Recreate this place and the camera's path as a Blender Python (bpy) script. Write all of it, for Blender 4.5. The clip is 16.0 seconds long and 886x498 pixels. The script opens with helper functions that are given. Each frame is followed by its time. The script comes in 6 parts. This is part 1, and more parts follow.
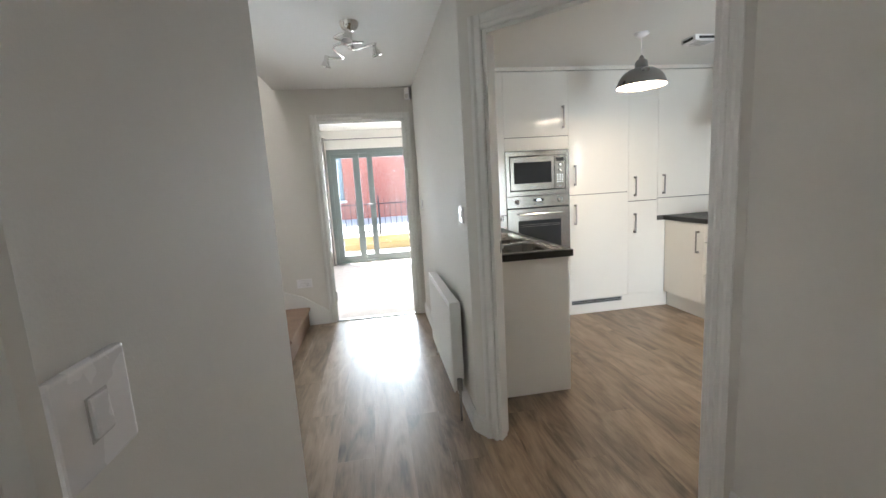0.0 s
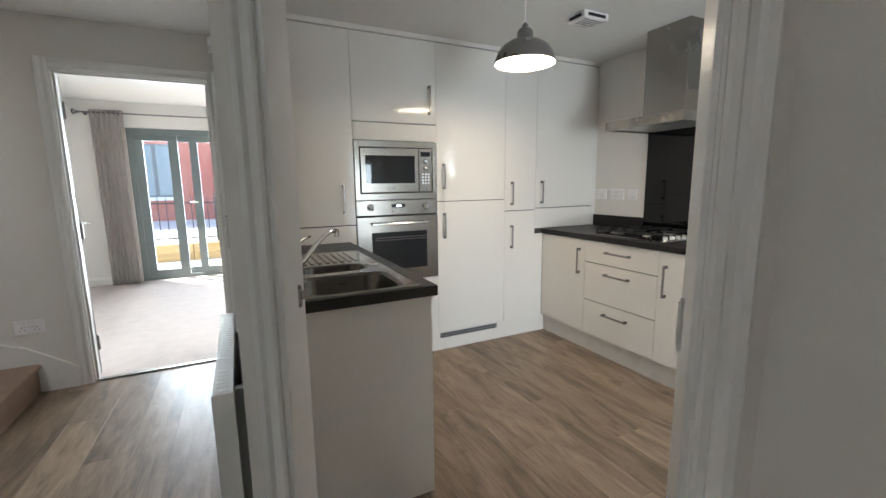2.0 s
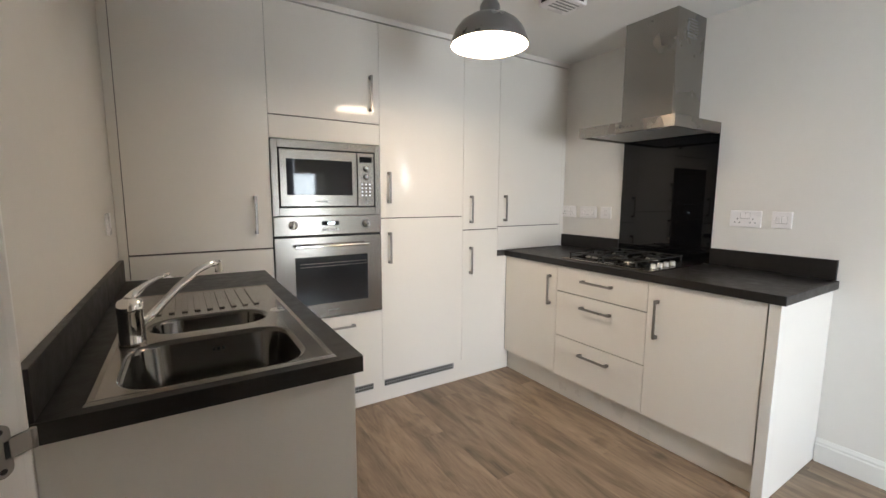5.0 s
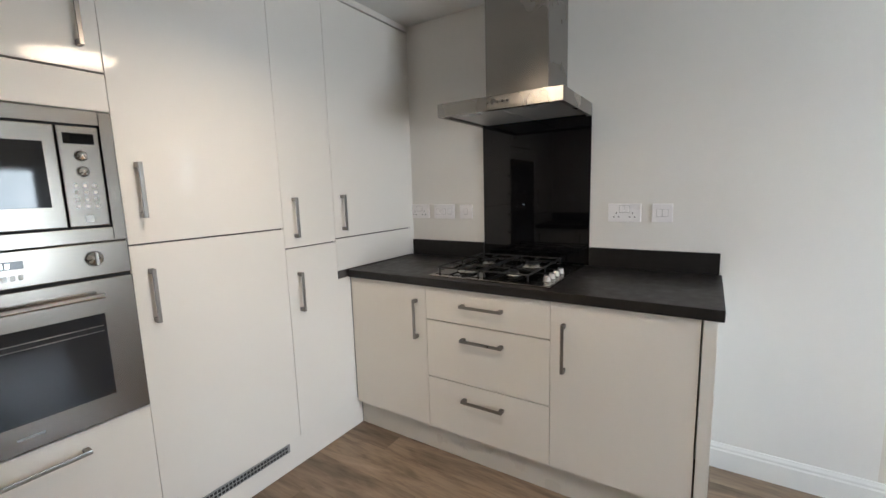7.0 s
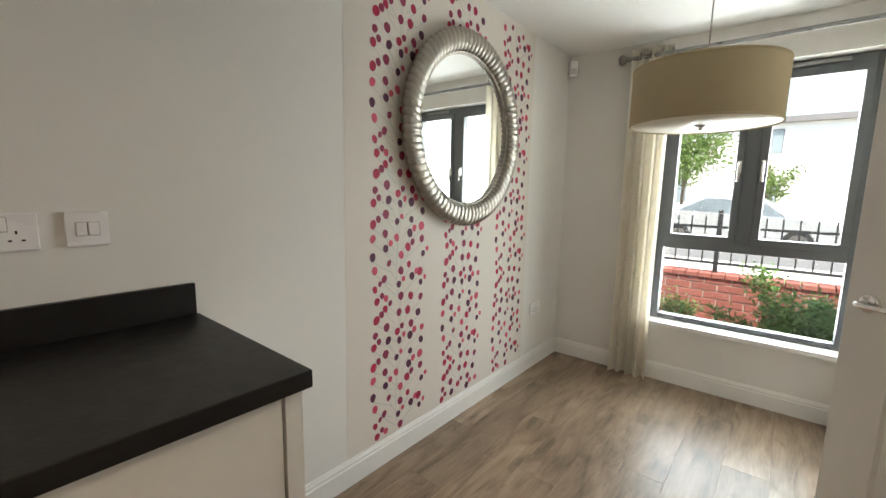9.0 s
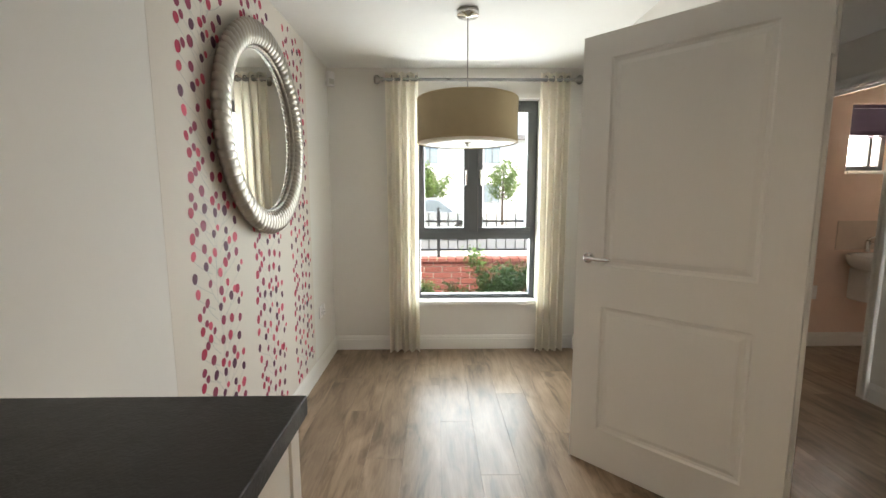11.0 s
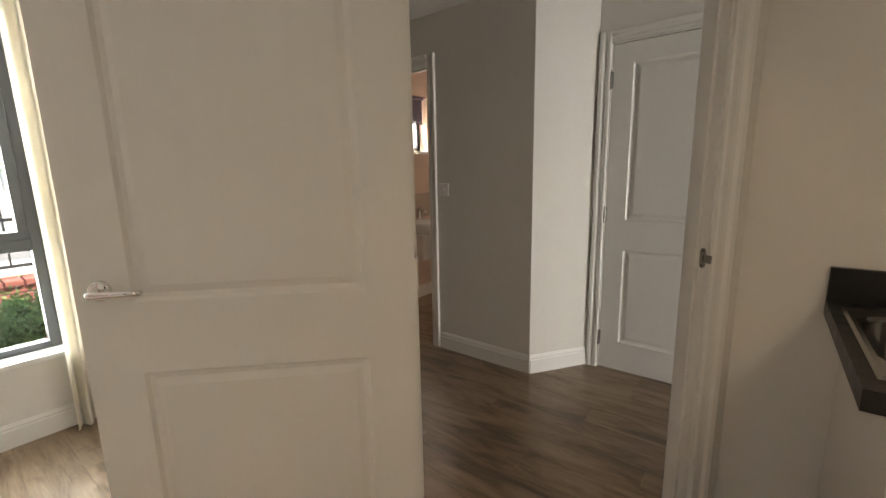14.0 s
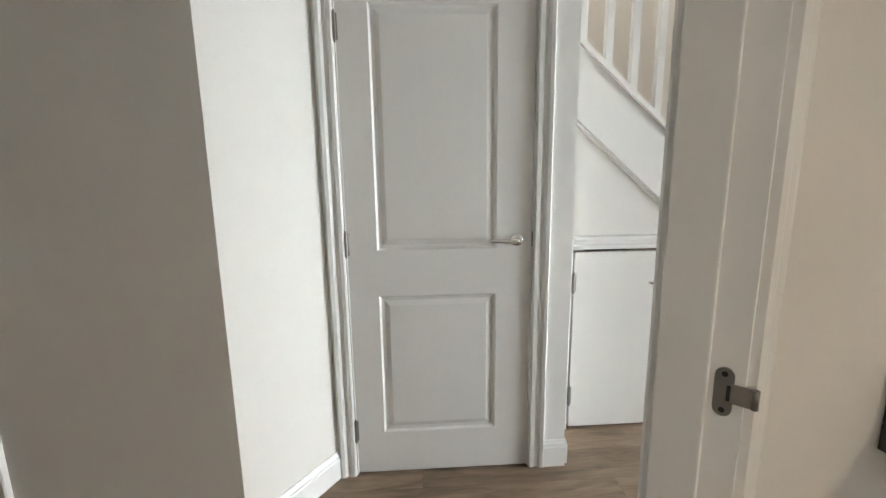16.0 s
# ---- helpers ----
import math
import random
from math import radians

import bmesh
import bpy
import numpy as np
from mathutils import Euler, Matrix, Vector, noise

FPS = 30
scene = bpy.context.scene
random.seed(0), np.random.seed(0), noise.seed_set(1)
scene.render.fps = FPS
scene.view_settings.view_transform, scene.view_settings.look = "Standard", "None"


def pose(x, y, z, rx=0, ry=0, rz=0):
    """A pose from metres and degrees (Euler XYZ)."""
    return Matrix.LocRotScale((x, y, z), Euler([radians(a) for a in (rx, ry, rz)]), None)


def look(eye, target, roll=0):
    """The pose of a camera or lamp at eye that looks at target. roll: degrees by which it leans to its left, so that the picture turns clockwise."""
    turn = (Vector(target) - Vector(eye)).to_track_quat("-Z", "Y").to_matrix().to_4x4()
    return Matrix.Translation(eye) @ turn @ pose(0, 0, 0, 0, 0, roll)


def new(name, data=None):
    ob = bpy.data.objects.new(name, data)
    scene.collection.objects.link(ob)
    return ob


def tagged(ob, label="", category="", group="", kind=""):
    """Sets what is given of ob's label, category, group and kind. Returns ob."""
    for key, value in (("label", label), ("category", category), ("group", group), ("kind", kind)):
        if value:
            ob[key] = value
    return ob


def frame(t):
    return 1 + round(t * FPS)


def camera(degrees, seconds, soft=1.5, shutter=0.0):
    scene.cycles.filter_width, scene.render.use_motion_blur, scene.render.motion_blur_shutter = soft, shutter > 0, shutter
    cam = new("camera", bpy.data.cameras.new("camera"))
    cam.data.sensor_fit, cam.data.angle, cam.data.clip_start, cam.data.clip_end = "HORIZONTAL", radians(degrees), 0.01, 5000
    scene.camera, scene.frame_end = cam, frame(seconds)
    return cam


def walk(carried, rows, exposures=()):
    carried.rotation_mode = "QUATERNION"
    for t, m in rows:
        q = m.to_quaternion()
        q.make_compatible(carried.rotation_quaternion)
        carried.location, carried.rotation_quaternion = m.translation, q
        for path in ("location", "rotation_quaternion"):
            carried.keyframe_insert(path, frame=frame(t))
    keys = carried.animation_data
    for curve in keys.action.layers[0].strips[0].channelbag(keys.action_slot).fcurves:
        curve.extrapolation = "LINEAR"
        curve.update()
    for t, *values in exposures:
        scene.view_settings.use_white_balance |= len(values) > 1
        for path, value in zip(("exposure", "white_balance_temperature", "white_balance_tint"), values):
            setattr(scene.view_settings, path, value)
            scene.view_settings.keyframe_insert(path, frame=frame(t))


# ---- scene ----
cam = camera(93.9, 16.0)
PATH = [
    (0, (0.332, 0.274, 1.325), (0.635, 2.228, 1.024), -3.5),
    (0.5, (0.434, 0.479, 1.324), (0.933, 2.39, 1.013), -4.6),
    (1, (0.526, 0.75, 1.319), (1.227, 2.592, 0.982), -4.6),
    (1.5, (0.682, 0.963, 1.297), (1.486, 2.764, 0.965), -2.1),
    (2, (0.803, 1.143, 1.29), (1.671, 2.918, 0.981), -0.7),
    (2.5, (0.869, 1.34, 1.293), (1.821, 3.076, 1.008), -1.0),
    (3, (0.947, 1.448, 1.285), (1.93, 3.168, 1.007), -0.7),
    (5.3, (1.131, 1.634, 1.29), (2.213, 3.298, 1.051), 0.3),
    (5.5, (1.145, 1.651, 1.273), (2.255, 3.298, 1.035), 0.2),
    (6, (1.177, 1.849, 1.272), (2.428, 3.389, 1.012), -0.4),
    (6.5, (1.302, 2.046, 1.272), (2.715, 3.431, 0.976), -1.5),
    (7, (1.541, 2.305, 1.318), (3.203, 3.381, 1.035), -1.7),
    (7.5, (1.777, 2.472, 1.273), (3.702, 2.957, 1.033), -0.6),
    (8, (1.992, 2.578, 1.289), (3.938, 2.205, 1.014), -0.5),
    (8.5, (2.195, 2.615, 1.291), (3.857, 1.539, 1.006), 0.4),
    (9, (2.35, 2.726, 1.296), (3.603, 1.193, 1.017), 1.2),
    (9.2, (2.367, 2.801, 1.288), (3.488, 1.162, 1.045), 0.3),
    (11.3, (2.915, 3.016, 1.291), (2.71, 1.044, 1.029), 0.2),
    (11.5, (2.939, 3.018, 1.317), (2.626, 1.064, 1.029), 0.3),
    (12, (2.914, 3.027, 1.292), (2.4, 1.116, 1.004), 0.7),
    (12.5, (2.866, 2.96, 1.296), (2.135, 1.123, 0.998), 0.7),
    (13, (2.734, 2.799, 1.277), (1.757, 1.079, 0.979), 0.3),
    (13.5, (2.577, 2.606, 1.274), (1.343, 1.064, 0.96), -0.2),
    (14, (2.395, 2.381, 1.277), (0.843, 1.171, 0.919), -1.1),
    (14.5, (2.164, 2.203, 1.266), (0.424, 1.282, 0.91), -1.6),
    (15, (1.881, 2.074, 1.272), (0.021, 1.423, 0.928), -1.7),
    (15.5, (1.611, 1.949, 1.277), (-0.342, 1.688, 0.936), -1.5),
    (16, (1.364, 1.884, 1.267), (-0.602, 1.998, 0.919), -0.8),
]
EXPOSURES = [
    (0.0, 2.85, 6050, 9), (1.5, 2.47, 6000, 9), (3.0, 2.5, 5850, 10), (5.5, 2.65, 6350, 13), (6.5, 2.6, 6200, 13),
    (7.0, 2.45, 6050, 12), (8.0, 2.38, 6000, 12), (8.5, 2.22, 6600, 12), (9.0, 1.85, 6900, 11), (11.5, 2.0, 7000, 12),
    (12.5, 1.93, 7100, 14), (14.0, 2.13, 7400, 14), (14.5, 2.95, 6650, 12), (15.0, 3.08, 6400, 11), (15.5, 3.08, 6350, 10), (16.0, 2.98, 6350, 10),
]
walk(cam, [(t, look(eye, target, roll)) for t, eye, target, roll in PATH], EXPOSURES)

# ---- world and daylight ----
world = bpy.data.worlds.new("sky")
scene.world = world
world.use_nodes = True
wt = world.node_tree
sky = wt.nodes.new("ShaderNodeTexSky")
sky.sky_type, sky.sun_disc = "NISHITA", False
sky.sun_elevation, sky.sun_rotation = radians(60), radians(-40)
wt.links.new(sky.outputs[0], wt.nodes["Background"].inputs[0])
wt.nodes["Background"].inputs[1].default_value = 0.15
sun = new("sun", bpy.data.lights.new("sun", "SUN"))
sun.data.energy, sun.data.angle, sun.data.color = 5.0, radians(0.6), (1.0, 0.95, 0.87)
sun.matrix_world = look((-3.1, 3.7, 8.4), (0, 0, 0))


def area(name, eye, target, sx, sy, watts, color, spread=180):
    """An area lamp: skylight that enters by an opening, or fill added indoors."""
    lamp = bpy.data.lights.new(name, "AREA")
    lamp.shape, lamp.size, lamp.size_y, lamp.energy, lamp.color = "RECTANGLE", sx, sy, watts, color
    lamp.spread = math.radians(spread)
    ob = new(name, lamp)
    ob.matrix_world = look(eye, target)
    return ob


area("skylight_dining", (2.515, -0.632, 1.26), (2.515, 2.0, 1.0), 0.98, 1.60, 20, (0.86, 0.94, 1.0))
area("skylight_living", (0.9, 8.22, 1.05), (0.4, 4.0, 0.7), 2.5, 1.95, 20, (0.88, 0.95, 1.0), 75)
area("skylight_cloakroom", (-0.76, -0.66, 1.72), (-0.76, 2.0, 0.9), 0.36, 0.45, 7, (1.0, 0.94, 0.88))
# added fill under the closed stairwell ceiling, brightens stairs and hall
area("stairwell_fill", (-0.98, 2.6, 4.78), (-0.9, 2.9, 0.0), 0.8, 1.6, 9.5, (1.0, 0.98, 0.95))


# ---- materials ----
def mat(name, color, rough=0.5, metal=0.0, vary=0.06, scale=6.0, bump=0.0, bump_scale=120.0, spec=0.5, coat=0.0, stretch=(1, 1, 1), rand=0.0):
    """A surface with colour that varies at two scales, fine relief and its own gloss."""
    m = bpy.data.materials.new(name)
    m.use_nodes = True
    nt = m.node_tree
    b = nt.nodes["Principled BSDF"]
    b.inputs["Metallic"].default_value = metal
    b.inputs["Specular IOR Level"].default_value = spec
    b.inputs["Coat Weight"].default_value = coat
    b.inputs["Coat Roughness"].default_value = 0.06
    tc = nt.nodes.new("ShaderNodeTexCoord")
    mp = nt.nodes.new("ShaderNodeMapping")
    mp.inputs["Scale"].default_value = stretch
    nt.links.new(tc.outputs["Object"], mp.inputs[0])

    def noise_tex(sc, detail):
        n = nt.nodes.new("ShaderNodeTexNoise")
        n.inputs["Scale"].default_value, n.inputs["Detail"].default_value = sc, detail
        nt.links.new(mp.outputs[0], n.inputs["Vector"])
        return n

    big, fine = noise_tex(scale, 4), noise_tex(scale * 14, 3)
    mix = nt.nodes.new("ShaderNodeMath")
    mix.operation = "MULTIPLY_ADD"
    nt.links.new(fine.outputs[0], mix.inputs[0])
    mix.inputs[1].default_value = 0.4
    nt.links.new(big.outputs[0], mix.inputs[2])
    ramp = nt.nodes.new("ShaderNodeMapRange")
    ramp.inputs[1].default_value, ramp.inputs[2].default_value = 0.35, 1.05
    ramp.inputs[3].default_value, ramp.inputs[4].default_value = 1 - vary, 1 + vary
    nt.links.new(mix.outputs[0], ramp.inputs[0])
    value = ramp.outputs[0]
    if rand:
        oi = nt.nodes.new("ShaderNodeObjectInfo")
        rr = nt.nodes.new("ShaderNodeMapRange")
        rr.inputs[3].default_value, rr.inputs[4].default_value = 1 - rand, 1 + rand
        nt.links.new(oi.outputs["Random"], rr.inputs[0])
        mu = nt.nodes.new("ShaderNodeMath")
        mu.operation = "MULTIPLY"
        nt.links.new(value, mu.inputs[0])
        nt.links.new(rr.outputs[0], mu.inputs[1])
        value = mu.outputs[0]
    sc = nt.nodes.new("ShaderNodeVectorMath")
    sc.operation = "SCALE"
    sc.inputs[0].default_value = color
    nt.links.new(value, sc.inputs["Scale"])
    nt.links.new(sc.outputs[0], b.inputs["Base Color"])
    rg = nt.nodes.new("ShaderNodeMapRange")
    rg.inputs[1].default_value, rg.inputs[2].default_value = 0.3, 0.7
    rg.inputs[3].default_value, rg.inputs[4].default_value = rough * 0.85, min(1.0, rough * 1.15)
    nt.links.new(big.outputs[0], rg.inputs[0])
    nt.links.new(rg.outputs[0], b.inputs["Roughness"])
    if bump:
        bn = noise_tex(bump_scale, 4)
        bp = nt.nodes.new("ShaderNodeBump")
        bp.inputs["Strength"].default_value, bp.inputs["Distance"].default_value = bump, 0.002
        nt.links.new(bn.outputs[0], bp.inputs["Height"])
        nt.links.new(bp.outputs[0], b.inputs["Normal"])
    return m


def glow(name, color, strength):
    m = bpy.data.materials.new(name)
    m.use_nodes = True
    b = m.node_tree.nodes["Principled BSDF"]
    b.inputs["Base Color"].default_value = (*color, 1)
    b.inputs["Emission Color"].default_value = (*color, 1)
    b.inputs["Emission Strength"].default_value = strength
    return m


def wood_floor():
    """Oak-look planks: long grain, knots, colour by plank."""
    m = bpy.data.materials.new("oak_plank")
    m.use_nodes = True
    nt = m.node_tree
    L, N = nt.links.new, nt.nodes.new
    b = nt.nodes["Principled BSDF"]
    tc, oi = N("ShaderNodeTexCoord"), N("ShaderNodeObjectInfo")
    off = N("ShaderNodeVectorMath")
    off.operation = "SCALE"
    off.inputs[0].default_value = (37.0, 91.0, 13.0)
    L(oi.outputs["Random"], off.inputs["Scale"])
    add = N("ShaderNodeVectorMath")
    L(tc.outputs["Object"], add.inputs[0])
    L(off.outputs[0], add.inputs[1])

    def tex(scale_xyz, scale, detail, distort=0.0):
        mp, n = N("ShaderNodeMapping"), N("ShaderNodeTexNoise")
        mp.inputs["Scale"].default_value = scale_xyz
        n.inputs["Scale"].default_value, n.inputs["Detail"].default_value, n.inputs["Distortion"].default_value = scale, detail, distort
        L(add.outputs[0], mp.inputs[0])
        L(mp.outputs[0], n.inputs["Vector"])
        return n.outputs[0]

    grain, cloud, knots = tex((1, 0.09, 1), 85, 6, 0.8), tex((1, 0.20, 1), 10.0, 7, 1.1), tex((1, 0.45, 1), 8, 4, 0.6)
    r1 = N("ShaderNodeValToRGB")
    e = r1.color_ramp.elements
    e[0].position, e[0].color = 0.30, (0.118, 0.081, 0.051, 1)
    e[1].position, e[1].color = 0.72, (0.41, 0.302, 0.207, 1)
    mid = e.new(0.5)
    mid.color = (0.268, 0.191, 0.126, 1)
    m1 = N("ShaderNodeMath")
    m1.operation = "MULTIPLY_ADD"
    L(grain, m1.inputs[0])
    m1.inputs[1].default_value = 0.30
    m2 = N("ShaderNodeMath")
    m2.operation = "MULTIPLY_ADD"
    L(cloud, m2.inputs[0])
    m2.inputs[1].default_value, m2.inputs[2].default_value = 0.80, -0.055
    L(m2.outputs[0], m1.inputs[2])
    L(m1.outputs[0], r1.inputs[0])
    k = N("ShaderNodeMapRange")
    k.inputs[1].default_value, k.inputs[2].default_value = 0.60, 0.72
    k.inputs[3].default_value, k.inputs[4].default_value = 1.0, 0.62
    L(knots, k.inputs[0])
    rr = N("ShaderNodeMapRange")
    rr.inputs[3].default_value, rr.inputs[4].default_value = 0.80, 1.14
    L(oi.outputs["Random"], rr.inputs[0])
    mu = N("ShaderNodeMath")
    mu.operation = "MULTIPLY"
    L(k.outputs[0], mu.inputs[0])
    L(rr.outputs[0], mu.inputs[1])
    sc = N("ShaderNodeVectorMath")
    sc.operation = "SCALE"
    L(r1.outputs[0], sc.inputs[0])
    L(mu.outputs[0], sc.inputs["Scale"])
    L(sc.outputs[0], b.inputs["Base Color"])
    rg = N("ShaderNodeMapRange")
    rg.inputs[3].default_value, rg.inputs[4].default_value = 0.29, 0.38
    L(grain, rg.inputs[0])
    L(rg.outputs[0], b.inputs["Roughness"])
    bp = N("ShaderNodeBump")
    bp.inputs["Strength"].default_value, bp.inputs["Distance"].default_value = 0.035, 0.002
    b.inputs["Specular IOR Level"].default_value = 0.45
    L(grain, bp.inputs["Height"])
    L(bp.outputs[0], b.inputs["Normal"])
    return m


WALL = mat("magnolia_emulsion", (0.74, 0.71, 0.655), 0.75, vary=0.03, scale=1.5, bump=0.12, bump_scale=260, spec=0.25)
WALL_WHITE = mat("white_emulsion", (0.765, 0.74, 0.695), 0.75, vary=0.025, scale=1.5, bump=0.10, bump_scale=260, spec=0.25)
CEIL = mat("ceiling_paint", (0.82, 0.81, 0.78), 0.85, vary=0.02, scale=1.2, bump=0.10, bump_scale=200, spec=0.2)
# pinkish cloakroom paint with warm lamplight put into its colour
PINK = mat("warm_lit_pink_emulsion", (0.74, 0.57, 0.47), 0.75, vary=0.03, scale=1.5, bump=0.1, bump_scale=260, spec=0.25)
TRIM = mat("white_satin_gloss", (0.80, 0.785, 0.745), 0.38, vary=0.02, scale=3)
DOORW = mat("white_door_paint", (0.80, 0.78, 0.735), 0.38, vary=0.02, scale=3, bump=0.10, bump_scale=55, stretch=(3, 3, 0.25))
GLOSS = mat("cream_gloss_laminate", (0.80, 0.765, 0.70), 0.09, vary=0.012, scale=2, spec=0.38)
CARCASS = mat("cream_matt_laminate", (0.79, 0.76, 0.70), 0.35, vary=0.015, scale=3)
PLINTH = mat("cream_plinth", (0.70, 0.67, 0.61), 0.3, vary=0.02, scale=4)
# near-black cabinet carcass: the shade in the door gaps is put into its colour
GAP_SHADE = mat("gap_shade_carcass", (0.10, 0.09, 0.08), 0.7)
BLACK_TOP = mat("black_slate_laminate", (0.013, 0.0115, 0.011), 0.40, vary=0.4, scale=22, bump=0.3, bump_scale=160, spec=0.38)
STEEL = mat("brushed_steel", (0.225, 0.205, 0.183), 0.24, 1.0, vary=0.01, scale=2)
STEEL_HOOD = mat("hood_steel", (0.33, 0.312, 0.288), 0.27, 1.0, vary=0.01, scale=2)
# polished sink steel, its colour darkened to stand in for dark reflections
BOWL = mat("shaded_bowl_steel", (0.15, 0.142, 0.13), 0.12, 1.0, vary=0.04, scale=3)
STEEL_H = mat("brushed_steel_flat", (0.38, 0.36, 0.33), 0.22, 1.0, vary=0.05, scale=2, bump=0.012, bump_scale=90, stretch=(14, 0.2, 1))
FILTER = mat("aluminium_mesh", (0.62, 0.60, 0.56), 0.42, 0.8, vary=0.06, scale=40, bump=0.5, bump_scale=500)
CHROME = mat("chrome", (0.78, 0.77, 0.75), 0.08, 1.0, vary=0.02, scale=9)
NICKEL = mat("satin_nickel", (0.28, 0.265, 0.245), 0.32, 1.0, vary=0.05, scale=14)
BLACK_GLASS = mat("black_glass", (0.004, 0.004, 0.0045), 0.03, vary=0.05, scale=3, spec=0.28)
OVEN_GLASS = mat("smoked_oven_glass", (0.02, 0.022, 0.026), 0.04, vary=0.05, scale=3, spec=0.45)
CAST_IRON = mat("cast_iron_enamel", (0.012, 0.012, 0.012), 0.45, vary=0.2, scale=40, bump=0.2, bump_scale=300)
WHITE_PLASTIC = mat("white_plastic", (0.86, 0.835, 0.83), 0.28, vary=0.01, scale=8)
# greyed copy of the white plastic, for painted shade around rockers
PLASTIC_SHADE = mat("shaded_plastic", (0.52, 0.50, 0.49), 0.5)
GREY_PLASTIC = mat("grey_plastic", (0.28, 0.28, 0.27), 0.4, vary=0.03, scale=8)
DARK = mat("dark_recess", (0.012, 0.012, 0.012), 0.7)
ANTHRACITE = mat("anthracite_frame", (0.11, 0.118, 0.125), 0.38, vary=0.05, scale=12)
SAGE = mat("grey_green_frame", (0.17, 0.20, 0.195), 0.4, vary=0.04, scale=10)
CREAM_CLOTH = mat("cream_curtain_cloth", (0.93, 0.885, 0.79), 0.9, vary=0.015, scale=9, bump=0.05, bump_scale=900, spec=0.1)
STRIPE_CLOTH = mat("beige_curtain_cloth", (0.66, 0.61, 0.58), 0.9, vary=0.04, scale=9, bump=0.35, bump_scale=700, spec=0.1)
SHADE_CLOTH = mat("oatmeal_drum_shade", (0.50, 0.41, 0.26), 0.9, vary=0.05, scale=14, bump=0.4, bump_scale=600, spec=0.1)
CARPET = mat("beige_carpet", (0.62, 0.55, 0.50), 0.97, vary=0.10, scale=9, bump=0.9, bump_scale=420, spec=0.05)
STAIR_CARPET = mat("brown_stair_carpet", (0.33, 0.235, 0.18), 0.97, vary=0.12, scale=9, bump=0.9, bump_scale=420, spec=0.05)
OAK = mat("varnished_oak", (0.42, 0.24, 0.105), 0.35, vary=0.18, scale=6, bump=0.08, bump_scale=60, stretch=(5, 0.6, 5))
DARK_OAK = mat("stained_newel_cap", (0.20, 0.085, 0.035), 0.35, vary=0.18, scale=9)


def let_light_through(cloth, share):
    """Thin cloth or leaf: part of the light passes."""
    nt = cloth.node_tree
    tl, mx = nt.nodes.new("ShaderNodeBsdfTranslucent"), nt.nodes.new("ShaderNodeMixShader")
    pb = nt.nodes["Principled BSDF"]
    nt.links.new(pb.inputs["Base Color"].links[0].from_socket, tl.inputs["Color"])
    mx.inputs[0].default_value = share
    nt.links.new(pb.outputs[0], mx.inputs[1])
    nt.links.new(tl.outputs[0], mx.inputs[2])
    nt.links.new(mx.outputs[0], nt.nodes["Material Output"].inputs[0])


let_light_through(CREAM_CLOTH, 0.35)
let_light_through(STRIPE_CLOTH, 0.3)
OAK_PLANK = wood_floor()
SUBFLOOR = mat("floor_joint", (0.045, 0.032, 0.022), 0.8)
PEWTER = mat("silver_leaf", (0.38, 0.35, 0.305), 0.36, 1.0, vary=0.20, scale=16, bump=0.35, bump_scale=70)
MIRROR = mat("mirror_silver", (0.92, 0.93, 0.92), 0.005, 1.0, vary=0.0)
PAPER = mat("cream_wallpaper", (0.71, 0.655, 0.585), 0.7, vary=0.02, scale=3, bump=0.15, bump_scale=320, spec=0.25)
CERAMIC = mat("white_ceramic", (0.84, 0.83, 0.80), 0.10, vary=0.01, scale=4, coat=0.4)
TILE = mat("beige_tile", (0.58, 0.47, 0.38), 0.18, vary=0.08, scale=8)
GUNMETAL = mat("gunmetal_enamel", (0.24, 0.235, 0.23), 0.30, 0.7, vary=0.05, scale=8)
WHITE_IN = mat("white_enamel", (0.85, 0.84, 0.80), 0.3)
BULB = glow("lit_diffuser", (1.0, 0.79, 0.57), 6.5)
LED = glow("clock_digits", (0.75, 0.85, 0.9), 1.5)

_glass = bpy.data.materials.new("window_glass")
_glass.use_nodes = True
_nt = _glass.node_tree
_g, _tr, _mx, _fr = (_nt.nodes.new(k) for k in ("ShaderNodeBsdfGlossy", "ShaderNodeBsdfTransparent", "ShaderNodeMixShader", "ShaderNodeLayerWeight"))
_g.inputs["Roughness"].default_value = 0.01
_fr.inputs["Blend"].default_value = 0.5
_pw, _ma = _nt.nodes.new("ShaderNodeMath"), _nt.nodes.new("ShaderNodeMath")
_pw.operation, _ma.operation = "POWER", "MULTIPLY_ADD"
_pw.inputs[1].default_value, _ma.inputs[1].default_value, _ma.inputs[2].default_value = 5.0, 0.9, 0.035
_nt.links.new(_fr.outputs["Facing"], _pw.inputs[0])
_nt.links.new(_pw.outputs[0], _ma.inputs[0])
_tr.inputs["Color"].default_value = (0.95, 0.97, 0.96, 1)
_nt.links.new(_ma.outputs[0], _mx.inputs[0])
_nt.links.new(_tr.outputs[0], _mx.inputs[1])
_nt.links.new(_g.outputs[0], _mx.inputs[2])
_nt.links.new(_mx.outputs[0], _nt.nodes["Material Output"].inputs[0])
GLASS = _glass


